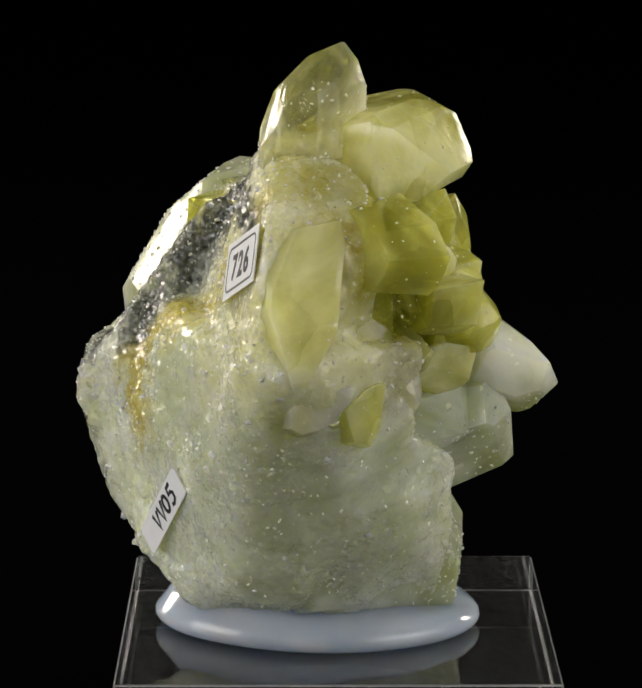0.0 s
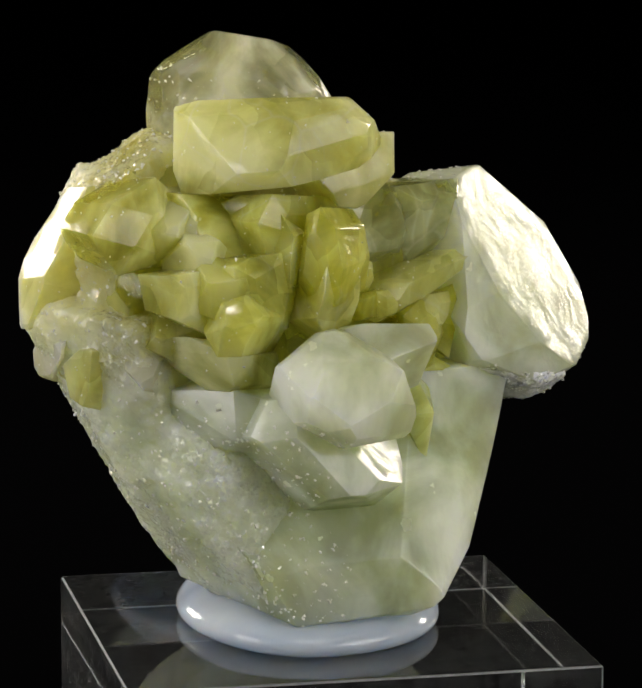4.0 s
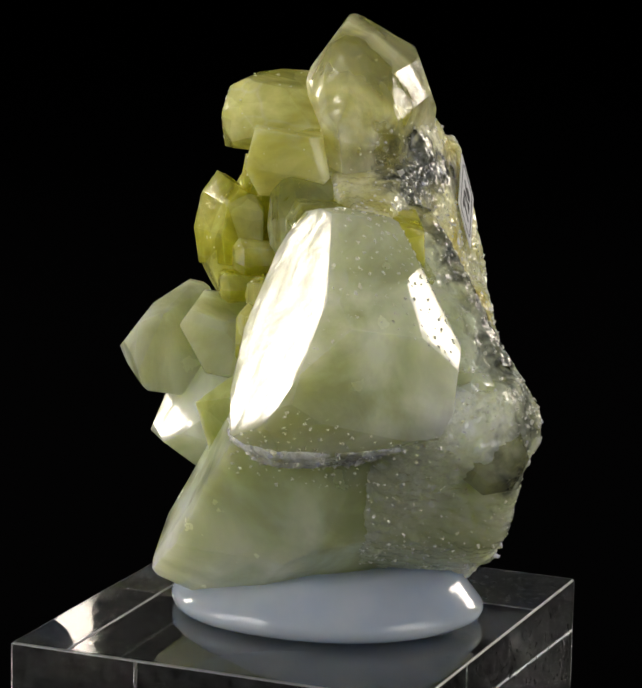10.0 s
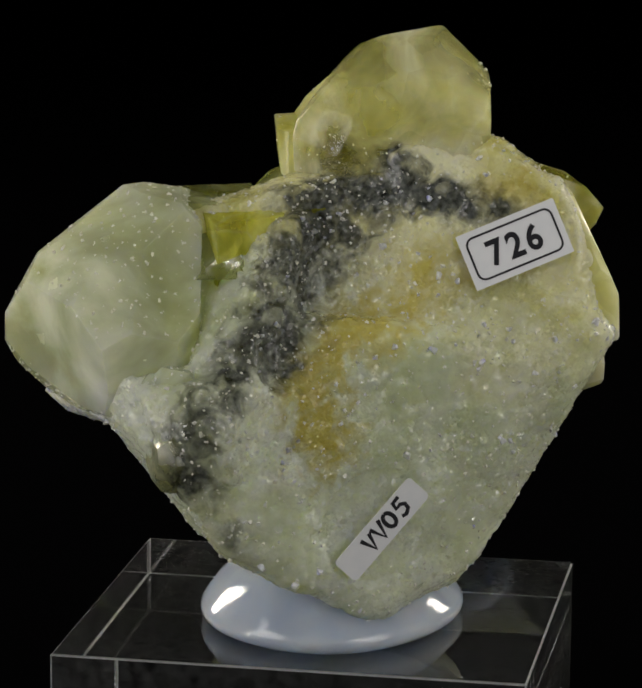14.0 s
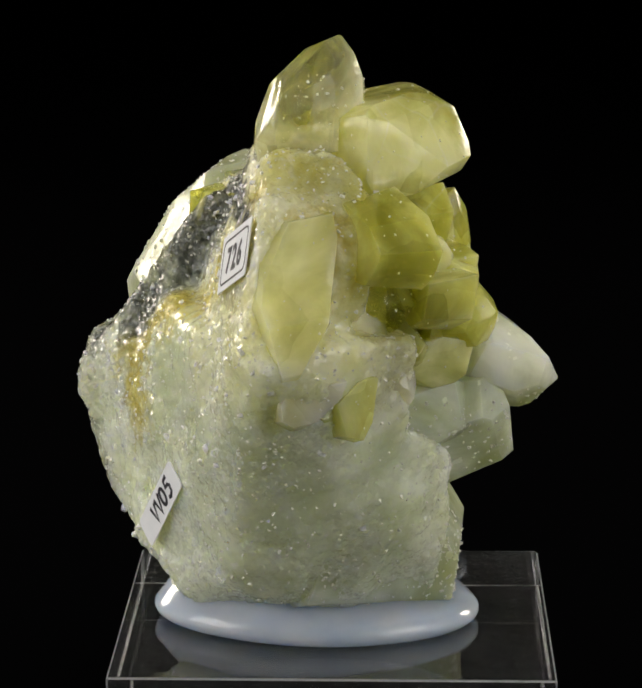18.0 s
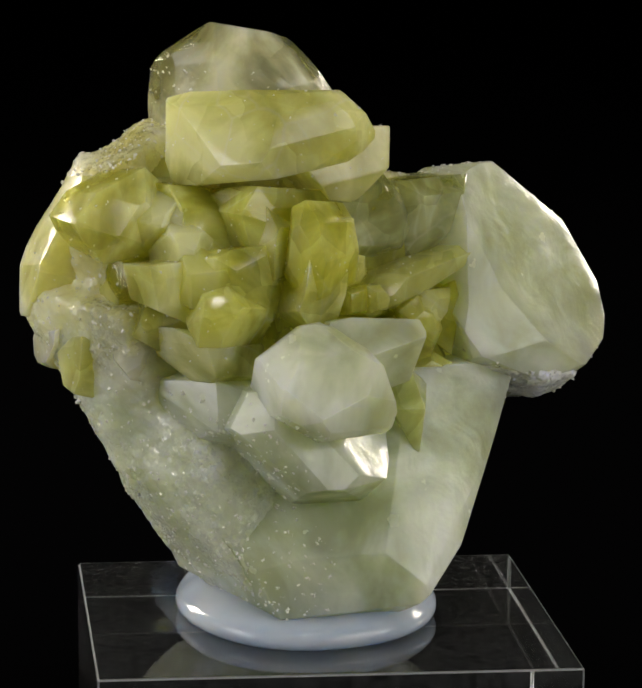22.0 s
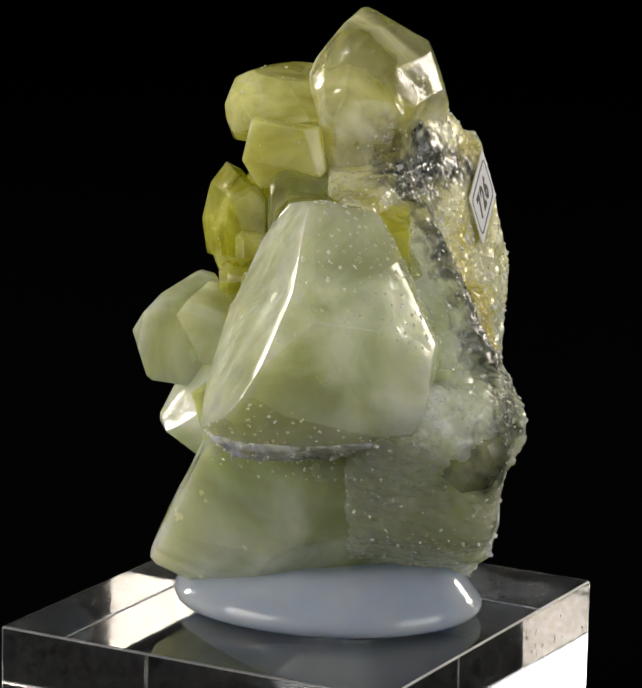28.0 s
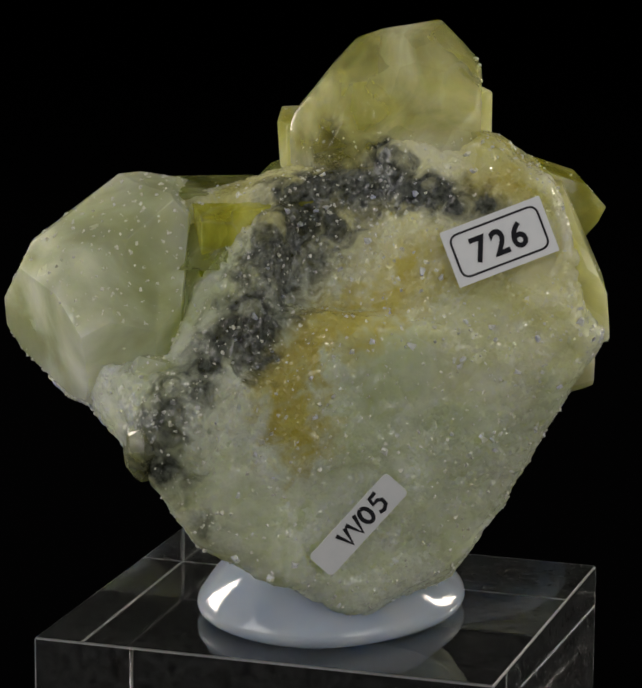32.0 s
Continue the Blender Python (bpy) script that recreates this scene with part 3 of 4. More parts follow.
crystal((8.6, -8.7, 36.7), [(-113, 37, 2.4), (179, 54, 2.3), (-124, -16, 2.5), (-178, -22, 2.4), (-76, 51, 2.3), (74, 83, 2.1), (-34, -11, 2.4), (17, -14, 2.3), (-40, -37, 2.2), (19, -49, 2.0), (-88, -50, 2.3), (146, -81, 2.1), (-80, 0, 2.1), (100, 0, 3.1)], YEL, CLEAN, "small pale clear crystal")
crystal((-9.1, -10.4, 45.4), [(154, 5, 3.2), (101, 8, 2.4), (-176, 20, 3.9), (87, 61, 4.9), (-140, 19, 3.6), (-67, 39, 3.5), (-126, 8, 3.3), (-71, 13, 2.5), (-128, -5, 3.4), (-70, -8, 2.8), (-158, -21, 3.9), (-47, -71, 5.1), (173, -18, 3.7), (96, -41, 3.9), (-165, 0, 3.0), (15, 0, 5.0)], OLV, CLEAN, "olive-green translucent crystal")
crystal((13.1, -1.8, 18.1), [(-18, 49, 4.3), (150, 86, 3.2), (-36, 12, 6.3), (-126, 35, 10.0), (0, 3, 6.3), (85, 9, 10.3), (-3, -37, 5.1), (88, -69, 4.4), (-18, -55, 3.8), (153, -86, 2.6), (-33, -46, 4.5), (-129, -76, 3.4), (-19, 0, 3.7), (161, 0, 6.3)], PALE, CLEAN, "pale translucent crystal")
crystal((24.1, 12.6, 29.9), [(-19, 39, 2.9), (-109, 68, 2.8), (-45, 2, 2.8), (-97, 3, 2.6), (45, 31, 2.3), (95, 40, 1.9), (46, 14, 2.6), (95, 19, 2.2), (0, -53, 2.4), (173, -85, 1.9), (-1, 0, 2.5), (179, 0, 3.7)], PALE, CLEAN, "pale translucent crystal")
crystal((23.0, 15.2, 23.9), [(-20, 36, 3.5), (-107, 64, 3.4), (-38, -5, 3.7), (-99, -9, 3.8), (8, 40, 3.5), (123, 78, 3.4), (35, 11, 3.7), (97, 19, 3.8), (36, -18, 3.6), (97, -28, 3.5), (7, -39, 3.6), (128, -79, 3.5), (-30, -30, 3.5), (-101, -50, 3.4), (-1, 0, 2.9), (179, 0, 4.5)], SMG, CLEAN, "grey-green smoky crystal")
crystal((22.2, 12.7, 30.6), [(14, 30, 3.3), (-48, 44, 2.9), (4, -4, 3.2), (-46, -6, 2.9), (58, 46, 3.2), (176, 80, 2.8), (90, 21, 3.3), (147, 31, 3.0), (92, -12, 3.4), (146, -18, 3.1), (59, -45, 3.3), (174, -79, 2.9), (14, -33, 3.2), (-48, -48, 2.8), (50, 0, 2.9), (-130, 0, 4.5)], PALE, CLEAN, "pale translucent crystal")
crystal((23.2, 15.2, 24.6), [(12, 49, 1.6), (-47, 62, 1.1), (-8, -17, 1.6), (-44, -20, 1.1), (88, 51, 1.5), (147, 63, 1.1), (109, -13, 1.5), (143, -15, 1.1), (64, -57, 1.6), (162, -80, 1.2), (50, 0, 1.9), (-130, 0, 3.0)], PALE, CLEAN, "pale translucent crystal")
crystal((-7.5, 6.0, 62.6), [(158, 47, 8.0), (-15, 22, 9.8), (-157, 16, 7.0), (-159, 33, 7.6), (26, 18, 6.3), (23, 1, 8.9), (-155, 0, 6.5), (-104, 36, 5.8), (78, -5, 8.7), (-98, -7, 6.9), (-63, 21, 8.3), (-69, 51, 6.7), (-79, 70, 6.6), (127, 56, 7.5), (123, 42, 8.5), (118, 10, 10.2), (-60, -5, 10.6), (-73, 36, 7.0), (-79, -1, 8.2), (59, 2, 6.0), (56, 20, 4.6), (52, 44, 4.0), (44, 65, 4.8), (-120, 19, 6.0), (-123, 1, 5.8), (-157, -75, 7.0), (180, 0, 8.0), (-100, 20, 6.4), (105, -2, 10.2), (-36, 80, 6.3), (-12, 39, 6.9), (92, 60, 6.1), (82, 20, 6.8), (28, 32, 4.9), (165, 0, 8.9)], CAPM, CLEAN, "clear yellow-green pointed crystal at the summit")
crystal((-8.6, -3.8, 58.8), [(-10, 44, 6.6), (-32, -60, 6.8), (85, 67, 5.7), (-64, 64, 5.9), (-76, 27, 7.5), (108, -29, 12.5), (-100, 17, 6.4), (-96, -7, 6.9), (-60, 1, 8.6), (-67, 43, 6.8), (117, 1, 12.6), (-158, 28, 6.8), (-164, 54, 6.0), (33, 51, 5.6), (15, -47, 7.8), (5, -66, 6.1), (-147, -40, 9.3), (180, 0, 9.9), (-120, 82, 4.3), (-85, -26, 7.5), (-112, 63, 5.0), (58, 80, 3.7), (-46, -81, 5.0)], YEL, CLEAN, "blocky yellow-green crystal with flat faces")
crystal((-0.6, -3.9, 53.3), [(155, 42, 4.9), (-19, -6, 4.3), (-26, -43, 3.3), (-147, -78, 4.1), (171, -43, 4.7), (24, 7, 6.0), (-100, 13, 4.9), (82, 10, 4.4), (74, -38, 4.5), (-93, -28, 4.7), (-5, -70, 3.1), (60, 82, 4.6)], YPALE, CLEAN, "pale yellow translucent crystal below the block")
crystal((23.8, -2.6, 36.4), [(151, 46, 15.5), (-9, 52, 11.8), (-27, -20, 14.1), (-108, -77, 13.3), (160, -1, 9.2), (178, 68, 16.5), (31, 49, 11.3), (27, 36, 10.9), (17, -10, 9.7), (-152, -23, 14.4), (-100, 12, 10.0), (-103, 22, 10.0), (-107, 39, 12.2), (-152, 78, 15.7), (77, -5, 13.8), (72, -27, 14.7), (-36, -75, 12.6), (-79, -53, 13.8), (-98, 0, 11.2), (118, -7, 13.8), (110, -35, 13.6), (22, -76, 12.3), (-27, -64, 13.0), (-14, 26, 11.8), (-67, 79, 15.0), (164, -21, 9.1), (135, -68, 13.2), (17, -63, 11.5), (3, -45, 11.0), (-1, -32, 11.6), (-8, -4, 12.6), (55, 30, 11.6), (50, 49, 12.0), (-77, 28, 7.3), (90, 79, 15.1), (-38, -48, 13.3), (-139, -56, 12.4), (-162, 19, 12.3), (84, 27, 12.7)], MILK, CLEAN, "large milky crystal with broad flat faces")


def bunch(count, middle, spread, way, fan, small, large, mats, seed):
    """Stubby six-sided crystals that crowd in a hollow, each leaning its own way."""
    rng = random.Random(seed)
    for k in range(count):
        at = [m + rng.uniform(-s, s) for m, s in zip(middle, spread)]
        size = rng.uniform(small, large)
        az, el = way[0] + rng.uniform(-fan, fan), way[1] + rng.uniform(-fan, fan)
        axis = Vector((math.cos(radians(az)) * math.cos(radians(el)), math.sin(radians(az)) * math.cos(radians(el)), math.sin(radians(el))))
        turn = axis.to_track_quat("Z", "Y").to_matrix() @ Euler((0, 0, rng.uniform(0, 6.3))).to_matrix()
        facets = []
        for j in range(6):
            for tilt, far in ((rng.uniform(-6, 4), rng.uniform(0.75, 1.1)), (rng.uniform(38, 58), rng.uniform(1.15, 1.6))):
                a = radians(60 * j + rng.uniform(-7, 7))
                n = turn @ Vector((math.cos(a) * math.cos(radians(tilt)), math.sin(a) * math.cos(radians(tilt)), math.sin(radians(tilt))))
                facets.append((math.degrees(math.atan2(n.y, n.x)), math.degrees(math.asin(max(-1, min(1, n.z)))), size * far))
        n = -axis
        facets.append((math.degrees(math.atan2(n.y, n.x)), math.degrees(math.asin(n.z)), size * 1.5))
        crystal(at, facets, mats[k % len(mats)], CLEAN, "stubby yellow-green crystal in the hollow")


bunch(9, (-18.6, 1.0, 42.0), (1.0, 7.5, 6.5), (183, 6), 30, 2.4, 4.2, (YEL, OLV), 11)
bunch(5, (-18.5, 9.0, 50.0), (1.5, 4.0, 3.5), (175, 20), 25, 1.8, 2.8, (YEL, OLV), 4)
bunch(6, (-22.0, 9.0, 33.5), (1.5, 5.5, 2.5), (178, -8), 25, 1.8, 3.0, (YEL, CREAM, YPALE), 8)
crystal((-12.7, -16.8, 32.1), [(147, 55, 6.1), (-3, 49, 5.8), (-178, -53, 6.3), (166, -4, 6.4), (97, 78, 6.3), (-94, -75, 6.6), (-139, -46, 6.7), (-150, -14, 6.6), (-16, 77, 5.7), (-59, 61, 4.4), (-78, 13, 5.1), (123, -60, 5.6), (-105, 37, 3.0), (-112, 55, 3.3), (-13, 19, 6.2), (-89, -43, 6.4), (-86, -17, 5.4), (-168, 51, 4.6), (95, 25, 6.5), (26, 0, 4.6)], MILK, CLEAN, "milky white rounded crystal")
crystal((-9.6, -9.7, 22.8), [(-29, 75, 8.9), (-69, 39, 5.7), (-83, -8, 9.1), (110, -29, 12.2), (158, 27, 10.4), (-21, -13, 8.8), (-27, -31, 8.4), (-158, 21, 10.3), (29, 20, 6.9), (23, -8, 6.9), (-1, -60, 8.0), (-149, -17, 8.0), (-23, -76, 7.5), (-83, -52, 7.6), (-102, 22, 7.5), (-117, -67, 6.1), (129, -61, 6.2), (177, -41, 5.6), (139, 78, 8.6)], PALE, CLEAN, "pale green wedge-shaped crystal")
crystal((-2.6, -9.9, 32.6), [(-14, 21, 6.9), (-21, -9, 6.1), (-173, -61, 4.9), (170, -31, 4.1), (163, 0, 5.1), (-156, 8, 8.1), (117, 79, 4.9), (59, 71, 3.5), (31, 32, 4.9), (22, -10, 5.3), (-4, -65, 5.1), (-105, 34, 6.2), (81, 1, 8.5), (-53, -73, 4.5), (-91, -28, 4.8)], MILK, CLEAN, "milky crystal with a flat square face")
crystal((-21.8, 17.4, 41.7), [(102, 22, 6.0), (-74, 14, 8.8), (-90, -51, 5.7), (-100, -64, 6.5), (86, -14, 4.7), (84, 0, 4.9), (-120, 11, 6.9), (-123, -4, 5.0), (-128, -27, 5.1), (-167, -73, 7.9), (74, -50, 8.7), (166, 6, 6.2), (162, 25, 5.5), (77, 81, 9.5), (170, -15, 8.1), (0, 0, 8.8), (72, 12, 4.4), (121, 35, 6.5), (-99, -5, 5.8)], YPALE, CLEAN, "broad pale yellow crystal slab")
crystal((-24.0, 17.6, 31.0), [(-79, -16, 2.3), (-88, -46, 1.3), (156, -73, 2.4), (73, 39, 2.4), (103, -56, 2.3), (85, -7, 2.5), (134, 70, 3.2), (-64, -75, 2.4), (-174, -57, 2.6), (167, -1, 3.1), (0, 0, 4.0), (-136, -73, 2.2), (51, 78, 3.6)], CREAM, CLEAN, "cream-coloured oval crystal")
crystal((-19.4, 9.9, 43.0), [(68, 75, 10.2), (-74, 14, 5.8), (-79, -11, 4.4), (125, -58, 10.5), (80, 12, 4.2), (-95, 21, 6.1), (-100, -2, 4.8), (145, -77, 9.0), (178, 8, 4.2), (0, 0, 5.4), (-111, -65, 6.9)], YEL, CLEAN, "yellow crystal beside the hollow")
crystal((-21.7, 11.0, 29.6), [(56, 74, 3.4), (-75, 6, 3.3), (-83, -26, 3.5), (109, -18, 3.9), (75, 29, 2.7), (-68, 67, 4.2), (-100, -8, 2.4), (-106, -28, 2.7), (95, -44, 3.9), (180, 0, 5.8), (0, 0, 4.7), (73, 51, 2.5), (132, -67, 3.4)], YEL, CLEAN, "olive-green translucent crystal")
crystal((-13.6, 3.0, 44.5), [(-82, -16, 10.1), (77, 28, 8.4), (-88, 52, 6.8), (-97, 20, 6.6), (-102, -8, 8.1), (83, -4, 8.7), (-176, 5, 8.0), (0, 0, 5.6), (15, 81, 6.6), (95, 42, 7.8), (-123, -74, 7.7), (111, -35, 7.3)], OLV, CLEAN, "deep olive crystal in the hollow")
crystal((-7.9, -9.2, 43.6), [(-54, 69, 5.9), (-85, -23, 4.1), (101, -1, 4.2), (74, 31, 5.4), (-96, 27, 4.0), (-103, -5, 4.9), (161, 12, 2.7), (155, 39, 2.9), (145, 61, 4.2), (-9, 40, 6.3), (-19, -11, 3.3), (-33, -54, 6.3), (175, -44, 6.4), (-79, 7, 2.8), (80, -2, 3.4)], YEL, CLEAN, "upright yellow-green crystal blade")


# ---- sugar grains on the rough faces ----
def grain_mesh(bm, at, up, size, rng):
    """One tiny blocky crystal, half sunk in."""
    turn = up.to_track_quat("Z", "Y").to_matrix() @ Euler((rng.uniform(-0.9, 0.9), rng.uniform(-0.9, 0.9), rng.uniform(0, 6.3))).to_matrix()
    w, h = size * rng.uniform(0.7, 1.2), size * rng.uniform(0.8, 1.6)
    base = [turn @ Vector((w * x, w * y, -0.4 * size)) + at for x, y in ((-1, -0.7), (1, -0.7), (1.1, 0.6), (-0.8, 0.8))]
    top = [turn @ Vector((w * x, w * y, h)) + at for x, y in ((-0.45, -0.4), (0.5, -0.2), (0.35, 0.4), (-0.4, 0.3))]
    lo, hi = [bm.verts.new(p) for p in base], [bm.verts.new(p) for p in top]
    bm.faces.new(hi)
    for k in range(4):
        bm.faces.new((lo[k], lo[(k + 1) % 4], hi[(k + 1) % 4], hi[k]))


def sow(hosts, count, small, large, want, seed):
    """Grains over the outer faces of the hosts, where want(place, normal) says so."""
    rng = random.Random(seed)
    faces = []
    for ob in hosts:
        for f in ob.data.polygons:
            if want(f.center * 1000, f.normal):
                faces.append((f.area, f.center.copy(), f.normal.copy()))
    total = sum(f[0] for f in faces)
    sums, run = [], 0.0
    for f in faces:
        run += f[0]
        sums.append(run)
    bm = bmesh.new()
    for _ in range(count):
        k = int(np.searchsorted(sums, rng.uniform(0, total)))
        area, at, up = faces[min(k, len(faces) - 1)]
        jitter = Vector((rng.uniform(-1, 1), rng.uniform(-1, 1), rng.uniform(-1, 1))) * 0.0002
        jitter -= up * (jitter.dot(up) + 0.00005)
        grain_mesh(bm, at + jitter, up, small + (large - small) * rng.random() ** 3, rng)
    bmesh.ops.recalc_face_normals(bm, faces=bm.faces[:])
    return bm


crusted = [ob for ob in specimen.children if ob.data.materials[0] is DRUY]
lumps = [ob for ob in specimen.children if ob.data.materials[0] is DRUW]
balls = [ob for ob in specimen.children if ob.data.materials[0] in (MILK, PALE)]
yellow = [ob for ob in specimen.children if ob.data.materials[0] in (YEL, YPALE, OLV, CREAM, GRN)]
tagged(part("druse", sow(yellow, 2600, 0.00005, 0.00018, lambda p, n: n.x < -0.1 or n.y < -0.3 and p.z > 42 or n.z > 0.8, 7), GRAIN, specimen, "scattered sparkling specks on the yellow crystals"), kind="stuff")
summit = [ob for ob in specimen.children if ob.data.materials[0] is CAPM]
tagged(part("druse", sow(summit, 420, 0.00006, 0.00022, lambda p, n: n.x < -0.45 and p.z < 66 or p.z < 58, 6), GRAIN, specimen, "patch of tiny white crystals below the summit"), kind="stuff")
tagged(part("druse", sow(crusted, 7500, 0.00005, 0.00026, lambda p, n: (p - Vector((-15.2, 19.8, 46.5))).length > 6.9 and (p - Vector((0.7, 20.0, 15.25))).length > 6.7, 3), GRAIN, specimen, "sparkling crust of tiny clear crystals"), kind="stuff")
tagged(part("druse", sow(crusted, 220, 0.00016, 0.0005, lambda p, n: n.y > 0.45 and (p - Vector((-15.2, 19.8, 46.5))).length > 7.6 and (p - Vector((0.7, 20.0, 15.25))).length > 7.6, 9), DRUW, specimen, "loose whitish flakes on the rough face"), kind="stuff")
tagged(part("druse", sow(lumps, 700, 0.0001, 0.0003, lambda p, n: True, 4), GRAIN, specimen, "white sugary crust of tiny crystals"), kind="stuff")
tagged(part("druse", sow(balls, 3600, 0.00006, 0.00024, lambda p, n: (p.x > 16 and n.z > 0.25 and n.y > -0.35) or (p.x > 10 and n.z < -0.35 and p.z > 20) or (p.x > 20 and n.z > 0.55 and n.y > -0.2) or (p.x < -9 and n.x < -0.35 and p.z < 29), 5), GRAIN, specimen, "sugary crust along the lower edges"), kind="stuff")


# ---- paper labels ----
def frame_of(centre, right, out):
    r, n = Vector(right).normalized(), Vector(out).normalized()
    n = (n - r * n.dot(r)).normalized()
    u = n.cross(r)
    m = Matrix((r, u, n)).transposed().to_4x4()
    m.translation = Vector(centre) * MM
    return m


def plate(w, h, thick, corner, z=0.0, steps=4):
    """A thin sheet with rounded corners, in mm."""
    bm = bmesh.new()
    rim = []
    for cx, cy, start in ((w / 2 - corner, h / 2 - corner, 0), (-w / 2 + corner, h / 2 - corner, 90), (-w / 2 + corner, -h / 2 + corner, 180), (w / 2 - corner, -h / 2 + corner, 270)):
        for k in range(steps + 1):
            a = radians(start + 90 * k / steps)
            rim.append((cx + corner * math.cos(a), cy + corner * math.sin(a)))
    lo = [bm.verts.new((x * MM, y * MM, z * MM)) for x, y in rim]
    hi = [bm.verts.new((x * MM, y * MM, (z + thick) * MM)) for x, y in rim]
    bm.faces.new(lo[::-1])
    bm.faces.new(hi)
    for k in range(len(rim)):
        bm.faces.new((lo[k], lo[(k + 1) % len(rim)], hi[(k + 1) % len(rim)], hi[k]))
    return bm


def stroke(points, width, z):
    """A pen line through the points, in mm."""
    bm = bmesh.new()
    pts = [Vector((x, y, 0)) for x, y in points]
    rows = []
    for k, p in enumerate(pts):
        way = (pts[min(k + 1, len(pts) - 1)] - pts[max(k - 1, 0)]).normalized()
        side = Vector((-way.y, way.x, 0)) * width / 2
        rows.append([bm.verts.new(((q.x) * MM, (q.y) * MM, zz * MM)) for q, zz in ((p + side, z), (p + side, z + 0.03), (p - side, z + 0.03), (p - side, z))])
    for a, b in zip(rows, rows[1:]):
        for k in range(4):
            bm.faces.new((a[k], a[(k + 1) % 4], b[(k + 1) % 4], b[k]))
    bm.faces.new(rows[0][::-1])
    bm.faces.new(rows[-1])
    bmesh.ops.recalc_face_normals(bm, faces=bm.faces[:])
    return bm


def lettering(text, height, squeeze, weight):
    """Printed characters as a mesh, centred, of that height in mm."""
    curve = bpy.data.curves.new("print", "FONT")
    curve.body, curve.size, curve.align_x, curve.align_y = text, height * MM * 1.4, "CENTER", "CENTER"
    curve.extrude, curve.offset = 0.00002, weight * MM
    ob = bpy.data.objects.new("print", curve)
    mesh = bpy.data.meshes.new_from_object(ob)
    bm = bmesh.new()
    bm.from_mesh(mesh)
    bpy.data.objects.remove(ob)
    bpy.data.curves.remove(curve)
    bpy.data.meshes.remove(mesh)
    xs, ys = [v.co.x for v in bm.verts], [v.co.y for v in bm.verts]
    mid = Vector(((min(xs) + max(xs)) / 2, (min(ys) + max(ys)) / 2, 0))
    bmesh.ops.translate(bm, verts=bm.verts[:], vec=-mid)
    k = height * MM / (max(ys) - min(ys))
    bmesh.ops.scale(bm, verts=bm.verts[:], vec=(k * squeeze, k, 1))
    return bm


NUMBER = frame_of((-15.2, 19.9, 46.5), (-0.906, 0.21, 0.368), (0.301, 0.93, 0.21))
CODE = frame_of((0.7, 20.65, 15.2), (-0.669, 0.05, 0.731), (0.037, 0.988, -0.148))


def placed(bm, m):
    bmesh.ops.transform(bm, matrix=m, verts=bm.verts[:])
    return bm


paper = part("number_label", placed(plate(11.8, 6.5, 0.12, 0.15), NUMBER), PAPER, specimen, "white printed paper label")
rim_points = []
for cx, cy, start in ((4.2, 1.55, 0), (-4.2, 1.55, 90), (-4.2, -1.55, 180), (4.2, -1.55, 270)):
    for k in range(6):
        a = radians(start + 18 * k)
        rim_points.append((cx + 0.9 * math.cos(a), cy + 0.9 * math.sin(a)))
part("printed_border", placed(stroke(rim_points + rim_points[:2], 0.24, 0.12), NUMBER), INK, paper, "thin black rounded border")
for k, digit in enumerate("726"):
    bm = lettering(digit, 3.0, 0.92, 0.11)
    bmesh.ops.translate(bm, verts=bm.verts[:], vec=((k - 1) * 2.25 * MM, 0, 0.15 * MM))
    part("digit", placed(bm, NUMBER), INK, paper, "bold black printed digit")

slip = part("code_label", placed(plate(12.8, 3.7, 0.12, 0.6), CODE), PAPER, specimen, "white paper slip lettered by pen")
LETTERS = [
    [(-2.6, 1.1), (-2.0, -1.1), (-1.35, 1.0)],
    [(-1.0, 1.15), (-0.3, -1.05), (0.4, 1.25)],
    [(1.35 + 0.62 * math.cos(a / 8 * math.pi), 0.1 + 1.0 * math.sin(a / 8 * math.pi)) for a in range(4, 21)],
    [(3.9, 1.25), (2.9, 1.15), (2.75, 0.35), (3.4, 0.4), (3.85, 0.0), (3.75, -0.7), (3.15, -1.05), (2.6, -0.85)],
]
for points in LETTERS:
    part("pen_letter", placed(stroke(points, 0.5, 0.12), CODE), INK, slip, "black pen letter")

# ---- stand ----
bm = bmesh.new()
bmesh.ops.create_cube(bm, size=1.0)
bmesh.ops.scale(bm, vec=(0.05423, 0.04986, 0.019), verts=bm.verts[:])
bmesh.ops.translate(bm, vec=(0, 0, -0.0095), verts=bm.verts[:])
bmesh.ops.bevel(bm, geom=bm.edges[:], offset=0.00022, segments=3, affect="EDGES")
bmesh.ops.transform(bm, matrix=pose(-0.00133, -0.00158, 0.0, -0.59, 0, -31.56), verts=bm.verts[:])
mesh = bpy.data.meshes.new("acrylic_block")
bm.to_mesh(mesh)
bm.free()
stand = tagged(new("acrylic_block", mesh), "clear square acrylic block under the specimen", "display stand")
mesh.materials.append(ACRYL)
mesh.materials.append(EDGE)
for f in mesh.polygons:
    f.material_index = 0 if f.area > 0.0005 else 1

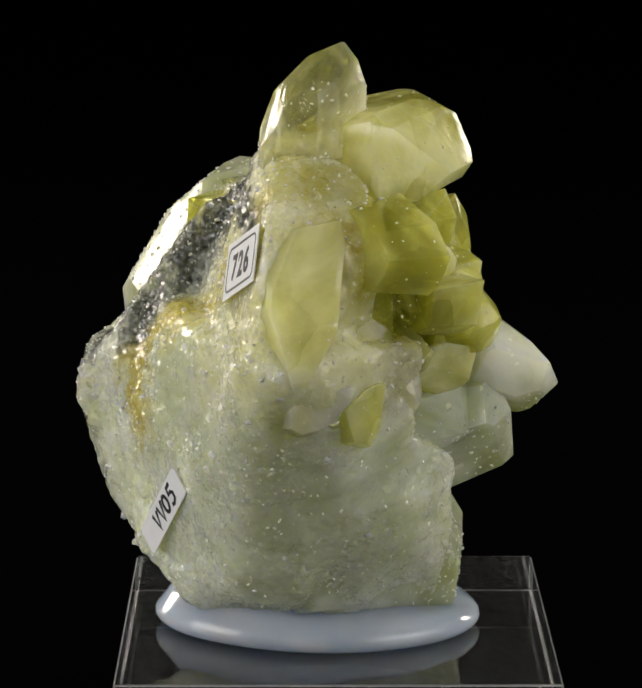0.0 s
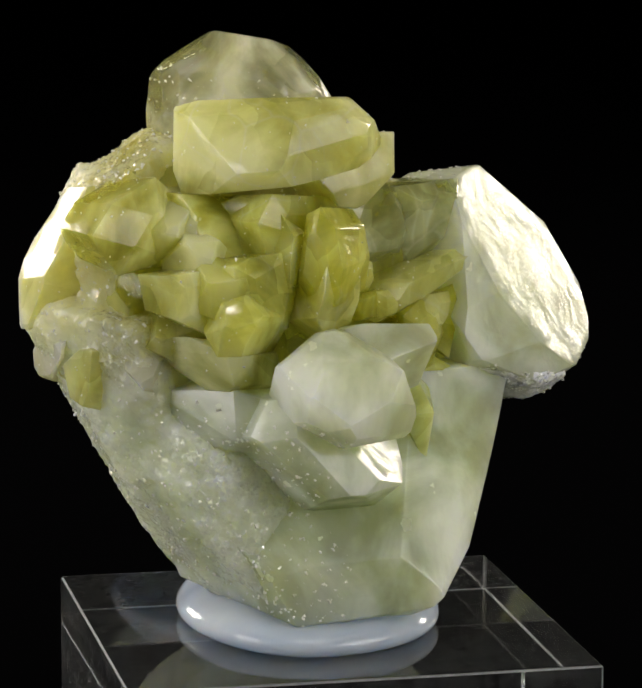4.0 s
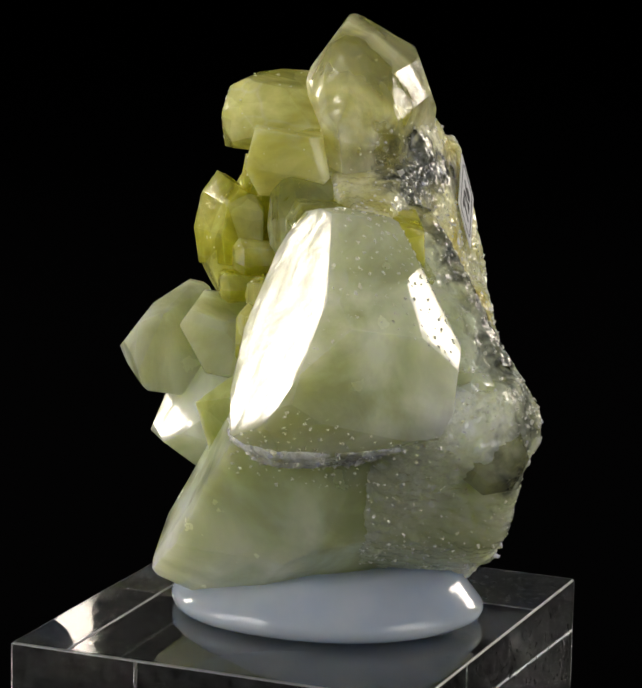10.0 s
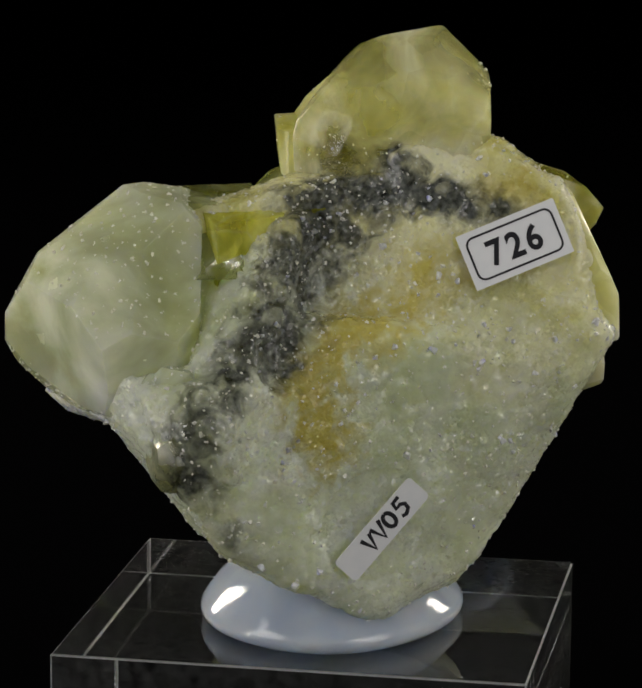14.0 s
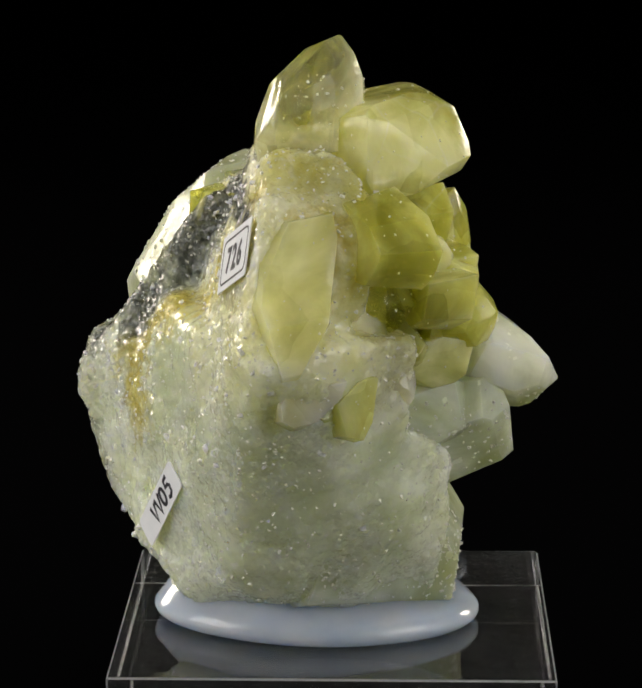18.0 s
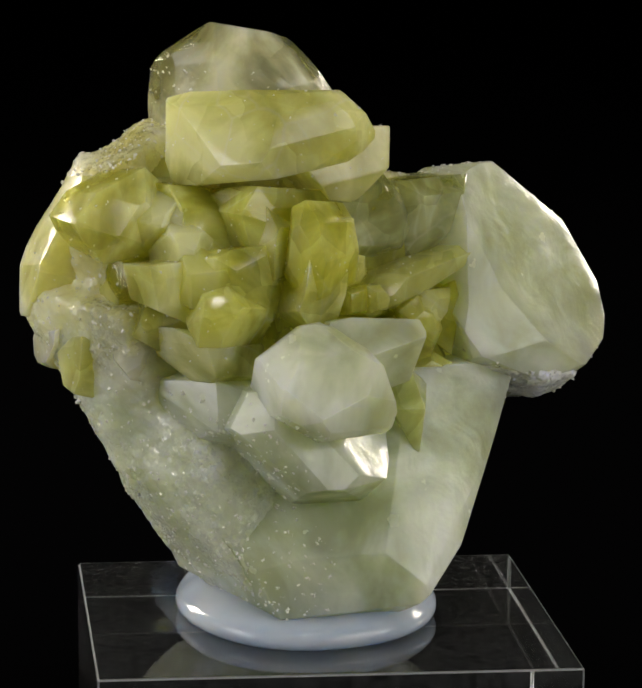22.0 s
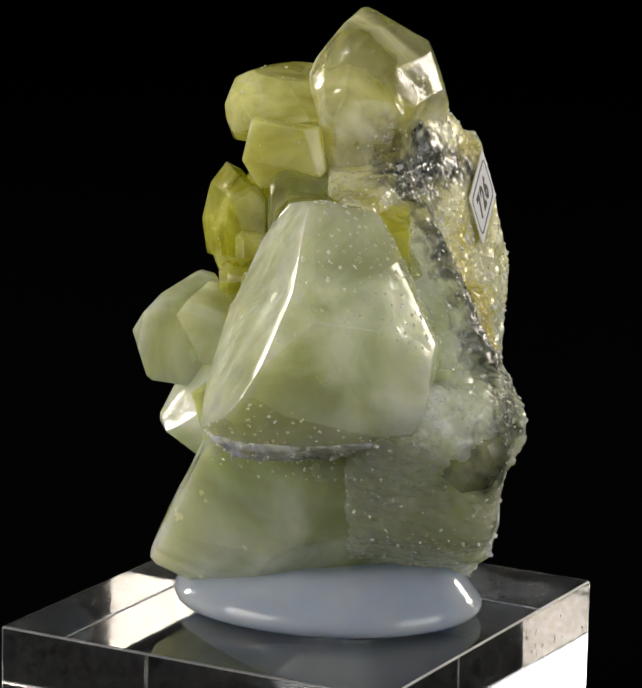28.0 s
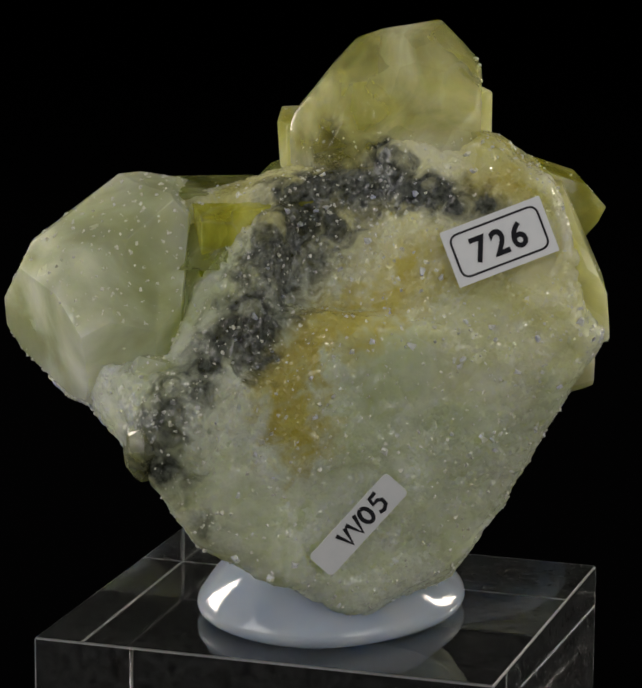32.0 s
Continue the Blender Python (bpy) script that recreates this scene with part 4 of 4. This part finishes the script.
bm = bmesh.new()
PROFILE, N = [(0.90, 0.05), (0.955, 0.25), (0.985, 0.7), (1.0, 1.3), (0.995, 1.9), (0.97, 2.5), (0.93, 2.9), (0.87, 3.2), (0.78, 3.5), (0.66, 4.0), (0.5, 4.6), (0.3, 5.0)], 96
rings = []
for s, z in PROFILE:
    ring = []
    for k in range(N):
        p = 2 * math.pi * k / N
        w = 1 + 0.012 * math.sin(3 * p + 1) + 0.008 * math.sin(5 * p)
        swell = 1 + 0.10 * noise.noise(Vector((3 * math.cos(p), 3 * math.sin(p), s * 2))) * (1 if z > 1 else 0)
        neck = max(0.0, 0.5 + 0.5 * math.cos(p + 0.3)) * max(0.0, 1 - ((s - 0.72) / 0.24) ** 2)
        swell += 1.0 * neck
        ring.append(bm.verts.new((s * w * 19.02 * MM * math.cos(p), s * w * 15.33 * MM * math.sin(p), z * swell * MM)))
    rings.append(ring)
for lo, hi in zip(rings, rings[1:]):
    for k in range(N):
        bm.faces.new((lo[k], lo[(k + 1) % N], hi[(k + 1) % N], hi[k]))
bm.faces.new(rings[0][::-1])
bm.faces.new(rings[-1])
for f in bm.faces:
    f.smooth = True
bmesh.ops.transform(bm, matrix=pose(-0.00137, 0.00082, 0.0, 0, 0, 56.9), verts=bm.verts[:])
mesh = bpy.data.meshes.new("putty")
bm.to_mesh(mesh)
bm.free()
putty = tagged(new("mounting_putty", mesh), "flattened oval of glossy bluish-white putty on the block", "putty")
mesh.materials.append(PUTTY)

# ---- the dark room ----
bm = bmesh.new()
bmesh.ops.create_grid(bm, x_segments=1, y_segments=1, size=3.0)
mesh = bpy.data.meshes.new("ground")
bm.to_mesh(mesh)
bm.free()
mesh.materials.append(BLACK)
ground = tagged(new("ground", mesh), "matt black table top", "table", kind="structure")
ground.location.z = -0.0202


# the table turns by hand: degrees by which it runs ahead or lags, every two seconds
SLIP = [-1.68, -1.47, 1.9, 1.95, 0.5, -1.65, 0.34, 1.79, 2.97, 1.69, 0.18, 0.59, -0.1, -0.73, -3.0, -2.54, -0.75]


def slip_at(t):
    k = min(int(t // 2), 15)
    f = t / 2 - k
    a, b = SLIP[k], SLIP[k + 1]
    before, after = SLIP[max(k - 1, 0)], SLIP[min(k + 2, 16)]
    return a + 0.5 * f * (b - before + f * (2 * before - 5 * a + 4 * b - after + f * (3 * (a - b) + after - before)))


def motions():
    turn = [(0.5 * k, pose(0, 0, -0.00043, 0, 0, -20.27582 * (0.5 * k - 6.1) + slip_at(0.5 * k))) for k in range(65)]
    for thing in (specimen, stand, putty):
        walk(thing, turn)


motions()
